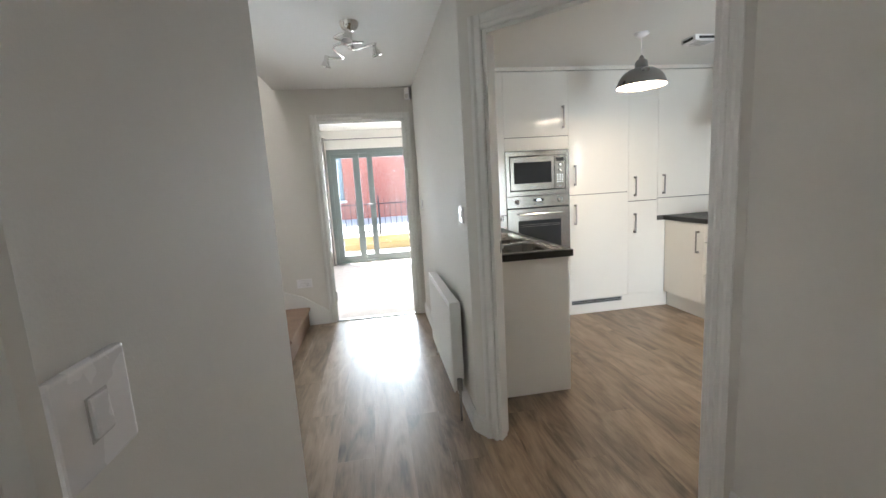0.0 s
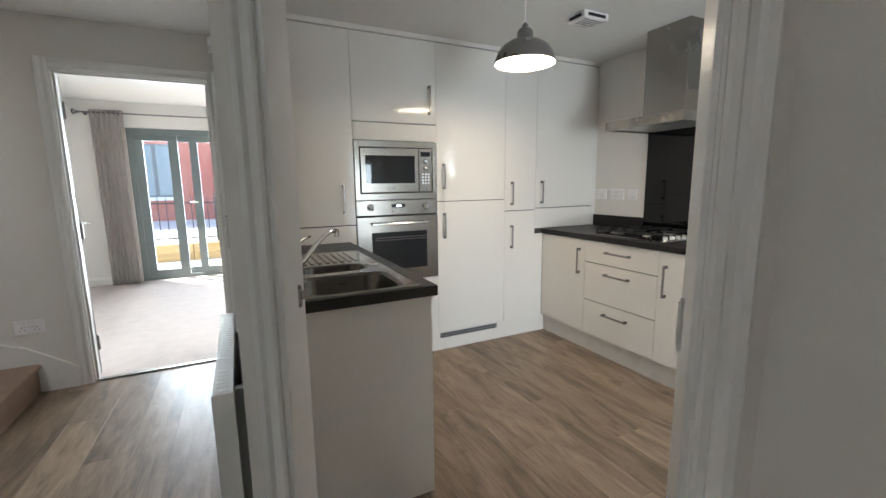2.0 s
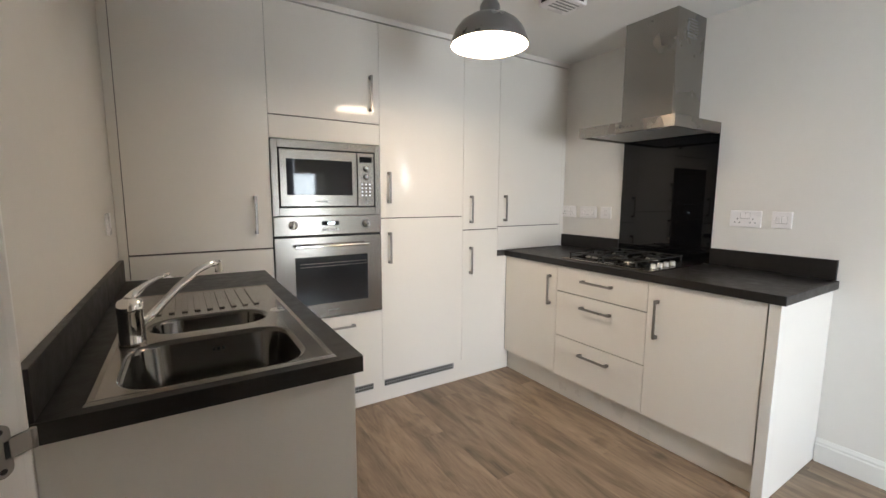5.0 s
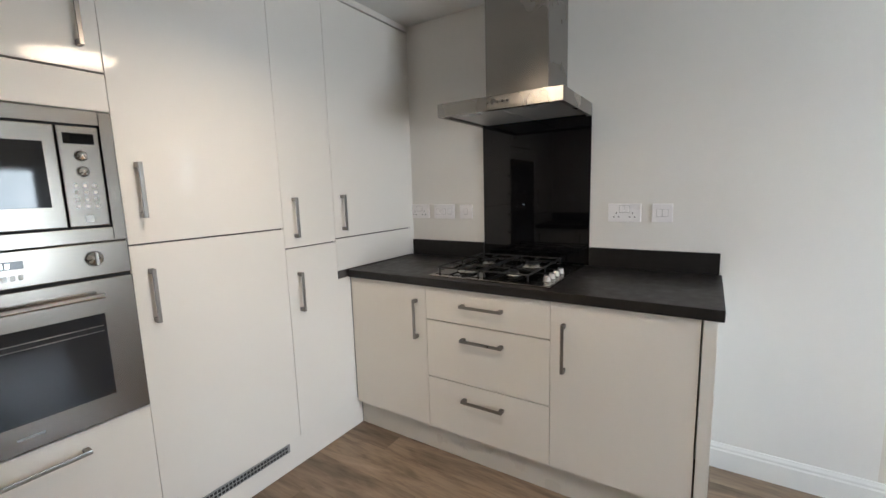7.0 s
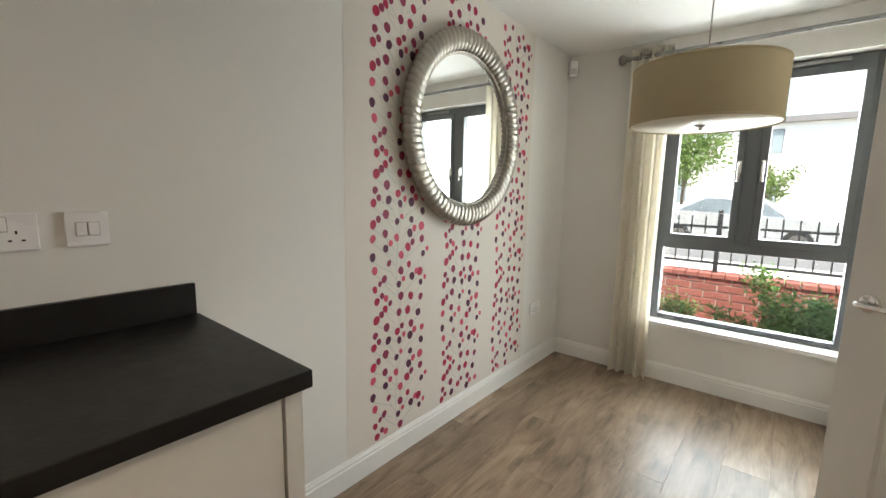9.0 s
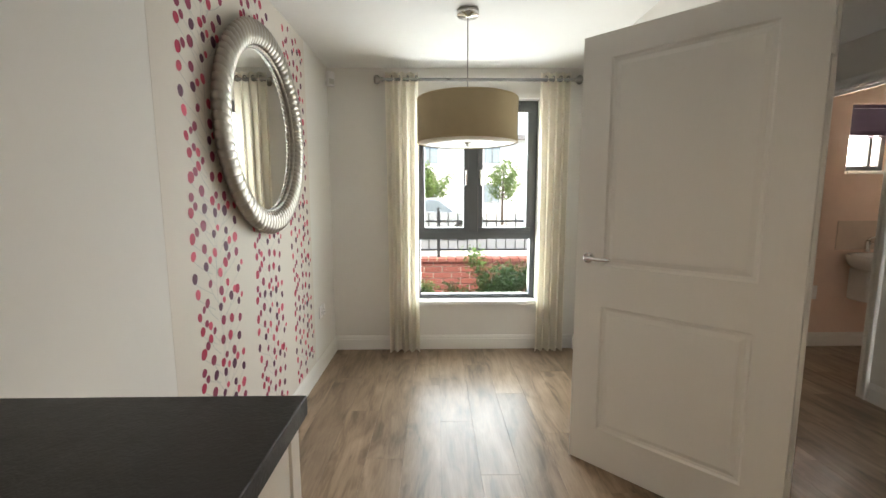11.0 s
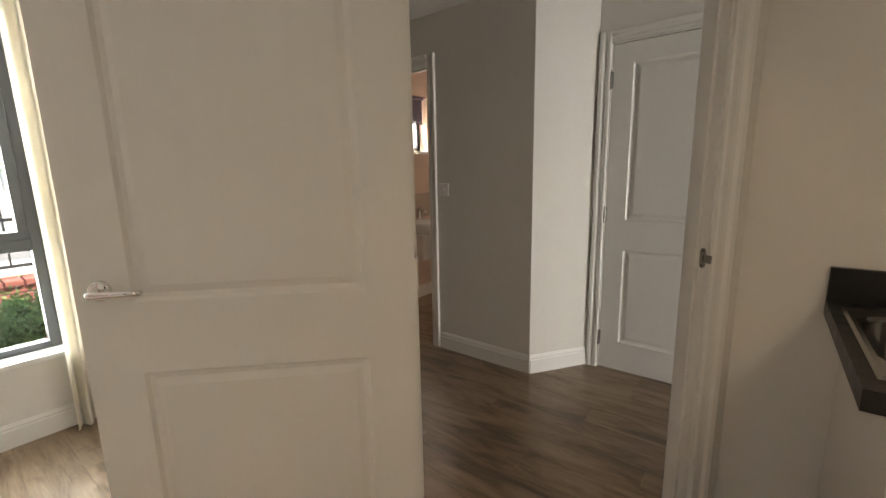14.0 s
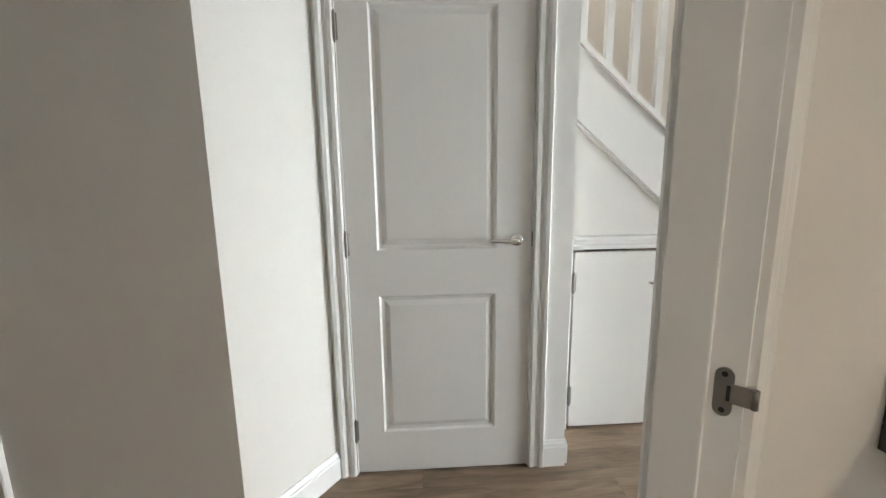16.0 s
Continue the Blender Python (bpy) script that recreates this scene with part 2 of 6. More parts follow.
# ---- mesh tools ----
def box(bm, x0, x1, y0, y1, z0, z1, bevel=0.0, m=None, seg=2):
    """A box between two corners, its edges eased."""
    mm = Matrix.LocRotScale(((x0 + x1) / 2, (y0 + y1) / 2, (z0 + z1) / 2), None, (abs(x1 - x0), abs(y1 - y0), abs(z1 - z0)))
    vs = bmesh.ops.create_cube(bm, size=1.0, matrix=mm)["verts"]
    if bevel:
        es = list({e for v in vs for e in v.link_edges})
        vs = bmesh.ops.bevel(bm, geom=es, offset=bevel, segments=seg, profile=0.6, affect="EDGES", clamp_overlap=True)["verts"]
        vs = list({v for v in vs})
    if m is not None:
        seen_v, todo = set(vs), list(vs)
        while todo:
            v = todo.pop()
            for e in v.link_edges:
                o = e.other_vert(v)
                if o not in seen_v:
                    seen_v.add(o)
                    todo.append(o)
        bmesh.ops.transform(bm, matrix=m, verts=list(seen_v))
    return bm


def prism(bm, pts, z0, z1):
    """An upright prism on a plan."""
    lo = [bm.verts.new((x, y, z0)) for x, y in pts]
    hi = [bm.verts.new((x, y, z1)) for x, y in pts]
    fs = [bm.faces.new(lo[::-1]), bm.faces.new(hi)]
    n = len(pts)
    fs += [bm.faces.new((lo[i], lo[(i + 1) % n], hi[(i + 1) % n], hi[i])) for i in range(n)]
    bmesh.ops.recalc_face_normals(bm, faces=fs)
    return bm


def sweep(bm, profile, a, b, up, out):
    """A profile (out, up) drawn straight from a to b."""
    a, b, up, out = Vector(a), Vector(b), Vector(up), Vector(out)
    va = [bm.verts.new(a + out * p + up * q) for p, q in profile]
    vb = [bm.verts.new(b + out * p + up * q) for p, q in profile]
    n = len(profile)
    fs = [bm.faces.new((va[i], va[(i + 1) % n], vb[(i + 1) % n], vb[i])) for i in range(n)]
    fs += [bm.faces.new(va[::-1]), bm.faces.new(vb)]
    bmesh.ops.recalc_face_normals(bm, faces=fs)
    return bm


def cyl(bm, a, b, r, seg=16, r2=None):
    """A rod from a to b."""
    a, b = Vector(a), Vector(b)
    d = b - a
    m = Matrix.Translation((a + b) / 2) @ d.to_track_quat("Z", "Y").to_matrix().to_4x4()
    bmesh.ops.create_cone(bm, cap_ends=True, segments=seg, radius1=r, radius2=r if r2 is None else r2, depth=d.length, matrix=m)
    return bm


def lathe(bm, profile, center, seg=32, axis=None):
    """A turned shape: (radius, height) pairs about z at center."""
    m = Matrix.Translation(center)
    if axis is not None:
        m = m @ Vector(axis).to_track_quat("Z", "Y").to_matrix().to_4x4()
    rings = [[bm.verts.new(m @ Vector((r * math.cos(2 * math.pi * k / seg), r * math.sin(2 * math.pi * k / seg), z))) for k in range(seg)] for r, z in profile]
    fs = [bm.faces.new((p[k], p[(k + 1) % seg], q[(k + 1) % seg], q[k])) for p, q in zip(rings, rings[1:]) for k in range(seg)]
    for f in fs:
        f.smooth = True
    return bm


def tube(bm, path, r, seg=10):
    """A bent round bar through the points."""
    pts = [Vector(p) for p in path]
    rings = []
    side = None
    for i, p in enumerate(pts):
        d = (pts[min(i + 1, len(pts) - 1)] - pts[max(i - 1, 0)]).normalized()
        if side is None:
            side = d.orthogonal().normalized()
        side = (side - d * side.dot(d)).normalized()
        other = d.cross(side)
        rad = r[i] if isinstance(r, (list, tuple)) else r
        rings.append([bm.verts.new(p + (side * math.cos(2 * math.pi * k / seg) + other * math.sin(2 * math.pi * k / seg)) * rad) for k in range(seg)])
    for p, q in zip(rings, rings[1:]):
        for k in range(seg):
            bm.faces.new((p[k], p[(k + 1) % seg], q[(k + 1) % seg], q[k])).smooth = True
    bm.faces.new(rings[0][::-1])
    bm.faces.new(rings[-1])
    return bm


def B():
    return bmesh.new()


def part(name, bm, material, parent=None, label=""):
    """One mesh object, under its thing where it has one."""
    me = bpy.data.meshes.new(name)
    bm.normal_update()
    bm.to_mesh(me)
    bm.free()
    me.materials.append(material)
    ob = new(name, me)
    if parent is not None:
        ob.parent = parent
        ob.matrix_parent_inverse = parent.matrix_basis.inverted() if parent.parent is None else Matrix.Identity(4)
    if label:
        ob["label"] = label
    return ob


def thing(name, at, label, category, group="", kind=""):
    """An Empty at a thing's base; its parts are made in world places."""
    ob = new(name)
    ob.empty_display_size = 0.1
    ob.matrix_basis = Matrix.Translation(at)
    return tagged(ob, label, category, group, kind)


def structure(name, bm, material, label, category="wall"):
    return tagged(part(name, bm, material), label, category, kind="structure")


R2 = math.sqrt(2)
DIAG = Matrix(((1 / R2, 1 / R2, 0, 0), (-1 / R2, 1 / R2, 0, 0), (0, 0, 1, 0), (0, 0, 0, 1)))  # u along the slanted wall, n towards the kitchen
U0, U1, NH, NK = -0.935, -0.046, 2.167, 2.262
CEILING = 2.31


def P(u, n):
    return ((u + n) / R2, (n - u) / R2)


def upright(pts, axis, a, b):
    """A slab whose outline (along, z) stands upright; axis names the way of its thickness, from a to b."""
    bm = B()
    at = (lambda p, t: (t, p[0], p[1])) if axis == "x" else (lambda p, t: (p[0], t, p[1]))
    va, vb = [bm.verts.new(at(p, a)) for p in pts], [bm.verts.new(at(p, b)) for p in pts]
    n = len(pts)
    fs = [bm.faces.new(va), bm.faces.new(vb[::-1])] + [bm.faces.new((va[i], vb[i], vb[(i + 1) % n], va[(i + 1) % n])) for i in range(n)]
    bmesh.ops.recalc_face_normals(bm, faces=fs)
    return bm


# ---- large structure ----
structure("wall_hall_kitchen", prism(B(), [(0.775, 4.54), (0.775, NH * R2 - 0.775), P(U0 - 0.03, NH), P(U0 - 0.03, NK), (0.86, NK * R2 - 0.86), (0.86, 4.54)], 0, CEILING), WALL, "painted plaster wall between hall and kitchen")
structure("wall_hall_dining", prism(B(), [P(U1 + 0.03, NH), (1.57, NH * R2 - 1.57), (1.57, -0.41), (1.67, -0.41), (1.67, NK * R2 - 1.67), P(U1 + 0.03, NK)], 0, CEILING), WALL, "painted plaster wall between hall and dining end")
structure("wall_over_door", prism(B(), [P(U0 - 0.03, NH), P(U1 + 0.03, NH), P(U1 + 0.03, NK), P(U0 - 0.03, NK)], 2.03, CEILING), WALL, "plaster above the kitchen doorway")
structure("wall_east", prism(B(), [(3.71, -0.72), (3.83, -0.72), (3.83, 4.66), (3.71, 4.66)], 0, CEILING), WALL_WHITE, "off-white plaster wall behind hob and mirror")
structure("wall_kitchen_north", prism(B(), [(0.775, 4.54), (3.71, 4.54), (3.71, 4.66), (0.775, 4.66)], 0, CEILING), WALL_WHITE, "plaster wall behind the tall cabinets")
bm = B()
box(bm, 1.67, 2.0, -0.64, -0.42, 0, CEILING)
box(bm, 3.03, 3.71, -0.64, -0.42, 0, CEILING)
box(bm, 2.0, 3.03, -0.64, -0.42, 0, 0.42)
box(bm, 2.0, 3.03, -0.64, -0.42, 2.08, CEILING)
structure("wall_dining_south", bm, WALL_WHITE, "off-white plaster wall around the dining window")
bm = B()
box(bm, -1.5, -0.97, -0.72, -0.42, 0, CEILING)
box(bm, -0.55, 0.0, -0.72, -0.42, 0, CEILING)
box(bm, -0.97, -0.55, -0.72, -0.42, 0, 1.50)
box(bm, -0.97, -0.55, -0.72, -0.42, 2.04, CEILING)
structure("wall_cloakroom_south", bm, PINK, "peach front wall with the small cloakroom window")
structure("wall_front", box(B(), 0.0, 1.67, -0.72, -0.42, 0, CEILING), WALL, "plain plaster wall closing the hall")
bm = B()
prism(bm, [(0.10, 0.49), (0.10, 1.278), (-0.25, 1.52), (-0.35, 1.49), (0.0, 1.225), (0.0, 0.49)], 0, CEILING)
box(bm, 0.0, 0.10, -0.42, -0.22, 0, CEILING)
box(bm, 0.0, 0.10, -0.22, 0.49, 2.03, CEILING)
structure("wall_cloakroom", bm, WALL, "painted plaster wall with the cloakroom doorway and slanted corner")
structure("wall_cupboard", upright([(1.507, 0), (1.572, 0), (1.572, 2.02), (2.35, 2.02), (2.35, 0), (2.50, 0), (2.50, CEILING), (1.507, CEILING)], "x", -0.35, -0.25), WALL_WHITE, "painted plaster wall around the cupboard door")
structure("wall_cupboard_return", box(B(), -0.535, -0.352, 2.40, 2.50, 0, CEILING), WALL_WHITE, "short plaster return beside the stairs")
structure("wall_hall_end", upright([(-1.5, 0), (-0.185, 0), (-0.185, 2.03), (0.695, 2.03), (0.695, 0), (0.775, 0), (0.775, 4.8), (-1.5, 4.8)], "y", 4.54, 4.66), WALL, "painted plaster end wall with the living room doorway")
structure("wall_stair", box(B(), -1.6, -1.45, -0.72, 4.66, 0, 4.8), WALL, "plaster wall beside the stairs")
structure("wall_cloakroom_back", box(B(), -1.45, -0.55, 1.35, 1.40, 0, CEILING), PINK, "peach wall at the back of the cloakroom")
structure("wall_stair_foot", box(B(), -1.45, -0.53, 1.402, 1.45, 0, 4.8), WALL, "plaster wall at the far end of the stairs")
bm = B()
box(bm, -0.53, 1.57, -0.42, 4.54, CEILING, 2.55)
box(bm, 1.57, 3.71, -0.42, 4.54, CEILING, 2.55)
box(bm, -1.45, -0.53, -0.42, 1.45, CEILING, 2.55)
structure("ceiling", bm, CEIL, "plain white painted ceiling", "ceiling")
structure("ceiling_stairwell", box(B(), -1.6, -0.43, 1.35, 4.66, 4.8, 4.95), CEIL, "white ceiling high above the stairs", "ceiling")
structure("wall_stairwell_side", box(B(), -0.53, -0.43, 1.35, 4.54, 2.55, 4.8), WALL, "plaster wall above the stair opening")

# living room
structure("floor_carpet", box(B(), -1.25, 3.9, 4.56, 8.05, -0.06, 0.004), CARPET, "pale beige fitted carpet in the living room", "carpet")
structure("wall_living_west", box(B(), -1.35, -1.15, 4.66, 8.05, 0, 2.4), WALL_WHITE, "plain white living room wall")
structure("wall_living_east", box(B(), 3.83, 3.95, 4.66, 8.05, 0, 2.4), WALL_WHITE, "plain white living room wall")
bm = B()
box(bm, -1.35, -0.47, 8.0, 8.3, 0, 2.4)
box(bm, 2.25, 3.95, 8.0, 8.3, 0, 2.4)
box(bm, -0.47, 2.25, 8.0, 8.3, 2.08, 2.4)
structure("wall_living_north", bm, WALL_WHITE, "white wall around the patio doors")
structure("ceiling_living", box(B(), -1.35, 3.95, 4.66, 8.3, 2.4, 2.55), CEIL, "white living room ceiling", "ceiling")
structure("subfloor", box(B(), -1.5, 3.8, -0.7, 4.56, -0.1, -0.004), SUBFLOOR, "dark joint under the floor boards", "floor")
structure("ground", box(B(), -120, 120, -120, 160, -0.6, -0.25), mat("outdoor_ground", (0.30, 0.29, 0.27), 0.9, vary=0.2, scale=0.8, bump=0.5, bump_scale=20), "pale paved ground outside", "ground")


def xf(bm, m):
    bmesh.ops.transform(bm, matrix=m, verts=bm.verts[:])
    return bm


def frame_matrix(origin, along, out):
    """Local x along a wall, y out of it, z up."""
    a, o = Vector((*along, 0)).normalized(), Vector((*out, 0)).normalized()
    return Matrix(((a.x, o.x, 0, origin[0]), (a.y, o.y, 0, origin[1]), (0, 0, 1, origin[2] if len(origin) > 2 else 0), (0, 0, 0, 1)))


# ---- joinery ----
ARCH = [(0, 0), (0, 0.010), (0.006, 0.015), (0.019, 0.015), (0.024, 0.010), (0.036, 0.011), (0.046, 0.019), (0.060, 0.021), (0.064, 0.018), (0.064, 0)]
SKIRT = [(0, 0), (0.016, 0), (0.016, 0.088), (0.012, 0.094), (0.012, 0.104), (0.007, 0.114), (0.005, 0.120), (0, 0.120)]


def architrave(parent, m, w, h, name="architrave", sides=(0, 1)):
    """Moulded trim round an opening w wide and h high; local x across, y out."""
    g = 0.006
    if 0 in sides:
        part(name, xf(sweep(B(), ARCH, (-g, 0, 0), (-g, 0, h + g + 0.064), (0, 1, 0), (-1, 0, 0)), m), TRIM, parent)
    part(name, xf(sweep(B(), ARCH, (w + g, 0, 0), (w + g, 0, h + g + 0.064), (0, 1, 0), (1, 0, 0)), m), TRIM, parent)
    part(name, xf(sweep(B(), ARCH, (-g, 0, h + g), (w + g, 0, h + g), (0, 1, 0), (0, 0, 1)), m), TRIM, parent)


def lining(parent, m, w, h, depth, stop_at=None):
    """Boards that line an opening, with a stop for the leaf. Local y runs back into the wall from 0 to -depth."""
    part("lining", xf(box(B(), -0.028, 0.0, -depth, 0.0, 0, h + 0.028, 0.001), m), TRIM, parent)
    part("lining", xf(box(B(), w, w + 0.028, -depth, 0.0, 0, h + 0.028, 0.001), m), TRIM, parent)
    part("lining", xf(box(B(), 0.0, w, -depth, 0.0, h, h + 0.028, 0.001), m), TRIM, parent)
    if stop_at is not None:
        a, b = stop_at
        part("door_stop", xf(box(B(), 0.0, 0.012, a, b, 0, h, 0.002), m), TRIM, parent)
        part("door_stop", xf(box(B(), w - 0.012, w, a, b, 0, h, 0.002), m), TRIM, parent)
        part("door_stop", xf(box(B(), 0.012, w - 0.012, a, b, h - 0.012, h, 0.002), m), TRIM, parent)


def doorway(name, m, w, h, depth, label, stop_at=None, back=True):
    ob = thing(name, m @ Vector((w / 2, 0, 0)), label, "door frame", kind="structure")
    lining(ob, m, w, h, depth, stop_at)
    architrave(ob, m, w, h)
    if back:
        architrave(ob, m @ Matrix(((-1, 0, 0, w), (0, -1, 0, -depth), (0, 0, 1, 0), (0, 0, 0, 1))), w, h)
    return ob


def skin(bm, w, h, y, s, panels):
    """One moulded face of a door leaf; s says which way it faces."""
    def quad(a, b, c, d):
        vs = [bm.verts.new(p) for p in (a, b, c, d)]
        return bm.faces.new(vs if s < 0 else vs[::-1])

    def rect(x0, x1, z0, z1, d):
        quad((x0, y + d, z0), (x1, y + d, z0), (x1, y + d, z1), (x0, y + d, z1))

    x0, x1 = panels[0][0], panels[0][1]
    rect(0, x0, 0, h, 0)
    rect(x1, w, 0, h, 0)
    zs = [0] + [z for p in panels for z in p[2:4]] + [h]
    for k in range(0, len(zs), 2):
        rect(x0, x1, zs[k], zs[k + 1], 0)
    ins = [(0, 0), (0.008, -0.009), (0.020, -0.011), (0.040, -0.004)]
    for (a0, a1, b0, b1) in panels:
        for (i, d), (j, e) in zip(ins, ins[1:]):
            o = [(a0 + i, y - s * -d, b0 + i), (a1 - i, y - s * -d, b0 + i), (a1 - i, y - s * -d, b1 - i), (a0 + i, y - s * -d, b1 - i)]
            n = [(a0 + j, y - s * -e, b0 + j), (a1 - j, y - s * -e, b0 + j), (a1 - j, y - s * -e, b1 - j), (a0 + j, y - s * -e, b1 - j)]
            for k in range(4):
                quad(o[k], o[(k + 1) % 4], n[(k + 1) % 4], n[k])


def lever(parent, m, turn, material=CHROME):
    """A lever handle on a round rose; local y out of the door, x towards turn."""
    h = part("handle", xf(lathe(B(), [(0.0, 0.0), (0.026, 0.0), (0.026, 0.006), (0.022, 0.010), (0.0, 0.010)], (0, 0, 0), 24, (0, 1, 0)), m), material, parent, "polished chrome lever handle")
    bm = B()
    tube(bm, [(0, 0.008, 0), (0, 0.03, 0), (0, 0.042, 0), (turn * 0.006, 0.048, 0), (turn * 0.02, 0.050, 0), (turn * 0.07, 0.050, 0.001), (turn * 0.118, 0.048, 0.002)], [0.009, 0.009, 0.009, 0.0095, 0.0095, 0.0085, 0.0075], 12)
    part("lever", xf(bm, m), material, h)


def door_leaf(name, m, w, label, hinge_x, handle_x, turn, h=1.981, t=0.04, category="door", near_only=False, shift=0.0):
    """A two-panel moulded door; local x across, y from its back (0) to its face (t), z up from the floor."""
    ob = thing(name, m @ Vector((w / 2, t / 2, 0.008)), label, category)
    base = m @ Matrix.Translation((0, 0, 0.008))
    e = 0.128
    panels = [(e + shift, w - e + shift, 0.186, 0.785), (e + shift, w - e + shift, 0.972, 1.875)]
    bm = B()
    skin(bm, w, h, t, 1, panels)
    skin(bm, w, h, 0, -1, panels)
    for a, b in (((0, 0), (w, 0)), ((w, 0), (w, h)), ((w, h), (0, h)), ((0, h), (0, 0))):
        bm.faces.new([bm.verts.new(p) for p in ((a[0], 0, a[1]), (b[0], 0, b[1]), (b[0], t, b[1]), (a[0], t, a[1]))])
    bmesh.ops.remove_doubles(bm, verts=bm.verts[:], dist=0.0002)
    bmesh.ops.recalc_face_normals(bm, faces=bm.faces[:])
    part("leaf", xf(bm, base), DOORW, ob)
    i = 0.040
    for (a0, a1, b0, b1) in panels:
        bm = B()
        box(bm, a0 + i, a1 - i, t - 0.012, t - 0.0035, b0 + i, b1 - i, 0.0)
        part("panel", xf(bm, base), DOORW, ob)
        bm = B()
        box(bm, a0 + i, a1 - i, 0.0035, 0.012, b0 + i, b1 - i, 0.0)
        part("panel", xf(bm, base), DOORW, ob)
    lever(ob, base @ pose(handle_x, t, 1.005), turn)
    lever(ob, base @ pose(handle_x, 0, 1.005, 0, 0, 180), -turn)
    if not near_only:
        part("latch_plate", xf(box(B(), w - 0.001 if handle_x > w / 2 else -0.002, w + 0.002 if handle_x > w / 2 else 0.001, 0.008, 0.032, 0.97, 1.04, 0.0005), base), NICKEL, ob, "brushed steel latch plate")
    return ob, base


def hinge(parent, m, material=NICKEL):
    bm = B()
    box(bm, -0.011, 0.011, -0.002, 0.003, -0.045, 0.045, 0.001)
    cyl(bm, (0, 0.006, -0.046), (0, 0.006, 0.046), 0.0065, 10)
    cyl(bm, (0, 0.006, -0.054), (0, 0.006, -0.046), 0.004, 8)
    cyl(bm, (0, 0.006, 0.046), (0, 0.006, 0.054), 0.004, 8)
    return part("hinge", xf(bm, m), material, parent, "small butt hinge")


# kitchen doorway in the slanted wall: local x runs from the latch side to the hinge side, y out into the hall
DW = U1 - U0
m_hall = DIAG @ Matrix(((1, 0, 0, U0), (0, -1, 0, NH), (0, 0, 1, 0), (0, 0, 0, 1)))
kd = doorway("door_frame_1", m_hall, DW, 2.0, NK - NH, "white moulded frame of the kitchen doorway", (-0.058, -0.0), back=False)
m_kit = m_hall @ Matrix(((-1, 0, 0, DW), (0, -1, 0, NH - NK), (0, 0, 1, 0), (0, 0, 0, 1)))
architrave(kd, m_kit, DW, 2.0, sides=(1,))
bm = B()
box(bm, 0.0, 0.003, -0.084, -0.064, 0.986, 1.028)
for z in (0.986, 1.028):
    cyl(bm, (0.0, -0.074, z), (0.003, -0.074, z), 0.010, 16)
strike = part("strike_plate", xf(bm, m_hall), NICKEL, kd, "brushed steel strike plate")
bm = B()
box(bm, 0.0, 0.004, -0.107, -0.081, 0.995, 1.019, 0.001)
tube(bm, [(0.002, -0.105, 0.995), (0.002, -0.105, 1.019)], 0.004, 8)
part("strike_lip", xf(bm, m_hall), NICKEL, strike)
bm = B()
box(bm, 0.0026, 0.0036, -0.083, -0.077, 0.997, 1.017)
for z in (0.984, 1.030):
    cyl(bm, (0.0026, -0.074, z), (0.0036, -0.074, z), 0.0035, 10)
part("strike_hole", xf(bm, m_hall), DARK, strike)
m_leaf = DIAG @ Matrix(((1, 0, 0, U1 + 0.001), (0, 1, 0, NK + 0.008), (0, 0, 1, 0), (0, 0, 0, 1)))
leaf, lb = door_leaf("kitchen_door", m_leaf, 0.822, "white two-panel moulded kitchen door standing wide open", 0, 0.762, -1)
for z in (0.22, 1.0, 1.78):
    hinge(leaf, lb @ pose(-0.001, 0.004, z, 0, 0, 90), TRIM)

# cupboard door beside the slanted corner
m_cup = frame_matrix((-0.25, 1.600, 0), (0, 1), (1, 0))
cupf = doorway("door_frame_2", m_cup, 0.734, 1.996, 0.10, "white moulded frame of the hall cupboard", (-0.06, -0.044), back=False)
m_cl = frame_matrix((-0.292, 1.602, 0), (0, 1), (1, 0))
cleaf, cb = door_leaf("cupboard_door", m_cl, 0.730, "closed white two-panel hall cupboard door", 0, 0.670, -1, near_only=True, shift=-0.012)
for z in (0.20, 1.0, 1.79):
    hinge(cleaf, cb @ pose(-0.003, 0.042, z))
part("latch_plate", xf(box(B(), 0.734, 0.737, -0.010, 0.008, 0.985, 1.045, 0.001), m_cup), NICKEL, cupf, "steel latch keeper")

# cloakroom and living room doorways
m_wc = frame_matrix((0.10, -0.19, 0), (0, 1), (1, 0))
doorway("door_frame_3", m_wc, 0.672, 1.996, 0.10, "white moulded frame of the cloakroom doorway", (-0.06, -0.03))
m_liv = frame_matrix((-0.157, 4.54, 0), (1, 0), (0, -1))
doorway("door_frame_4", m_liv, 0.822, 2.0, 0.12, "white moulded frame of the living room doorway", (-0.05, -0.03))
part_m = frame_matrix((-0.195, 4.675, 0), (-0.27, 0.963), (0.963, 0.27))
lleaf, lb2 = door_leaf("living_room_door", part_m, 0.80, "white panelled living room door folded open beside the frame", 0, 0.74, -1)
for z in (0.22, 1.0, 1.78):
    hinge(lleaf, lb2 @ pose(-0.004, 0.038, z))
structure("threshold_strip", box(B(), -0.157, 0.665, 4.545, 4.585, 0.0, 0.009, 0.003), NICKEL, "brushed metal strip where boards meet carpet", "threshold")

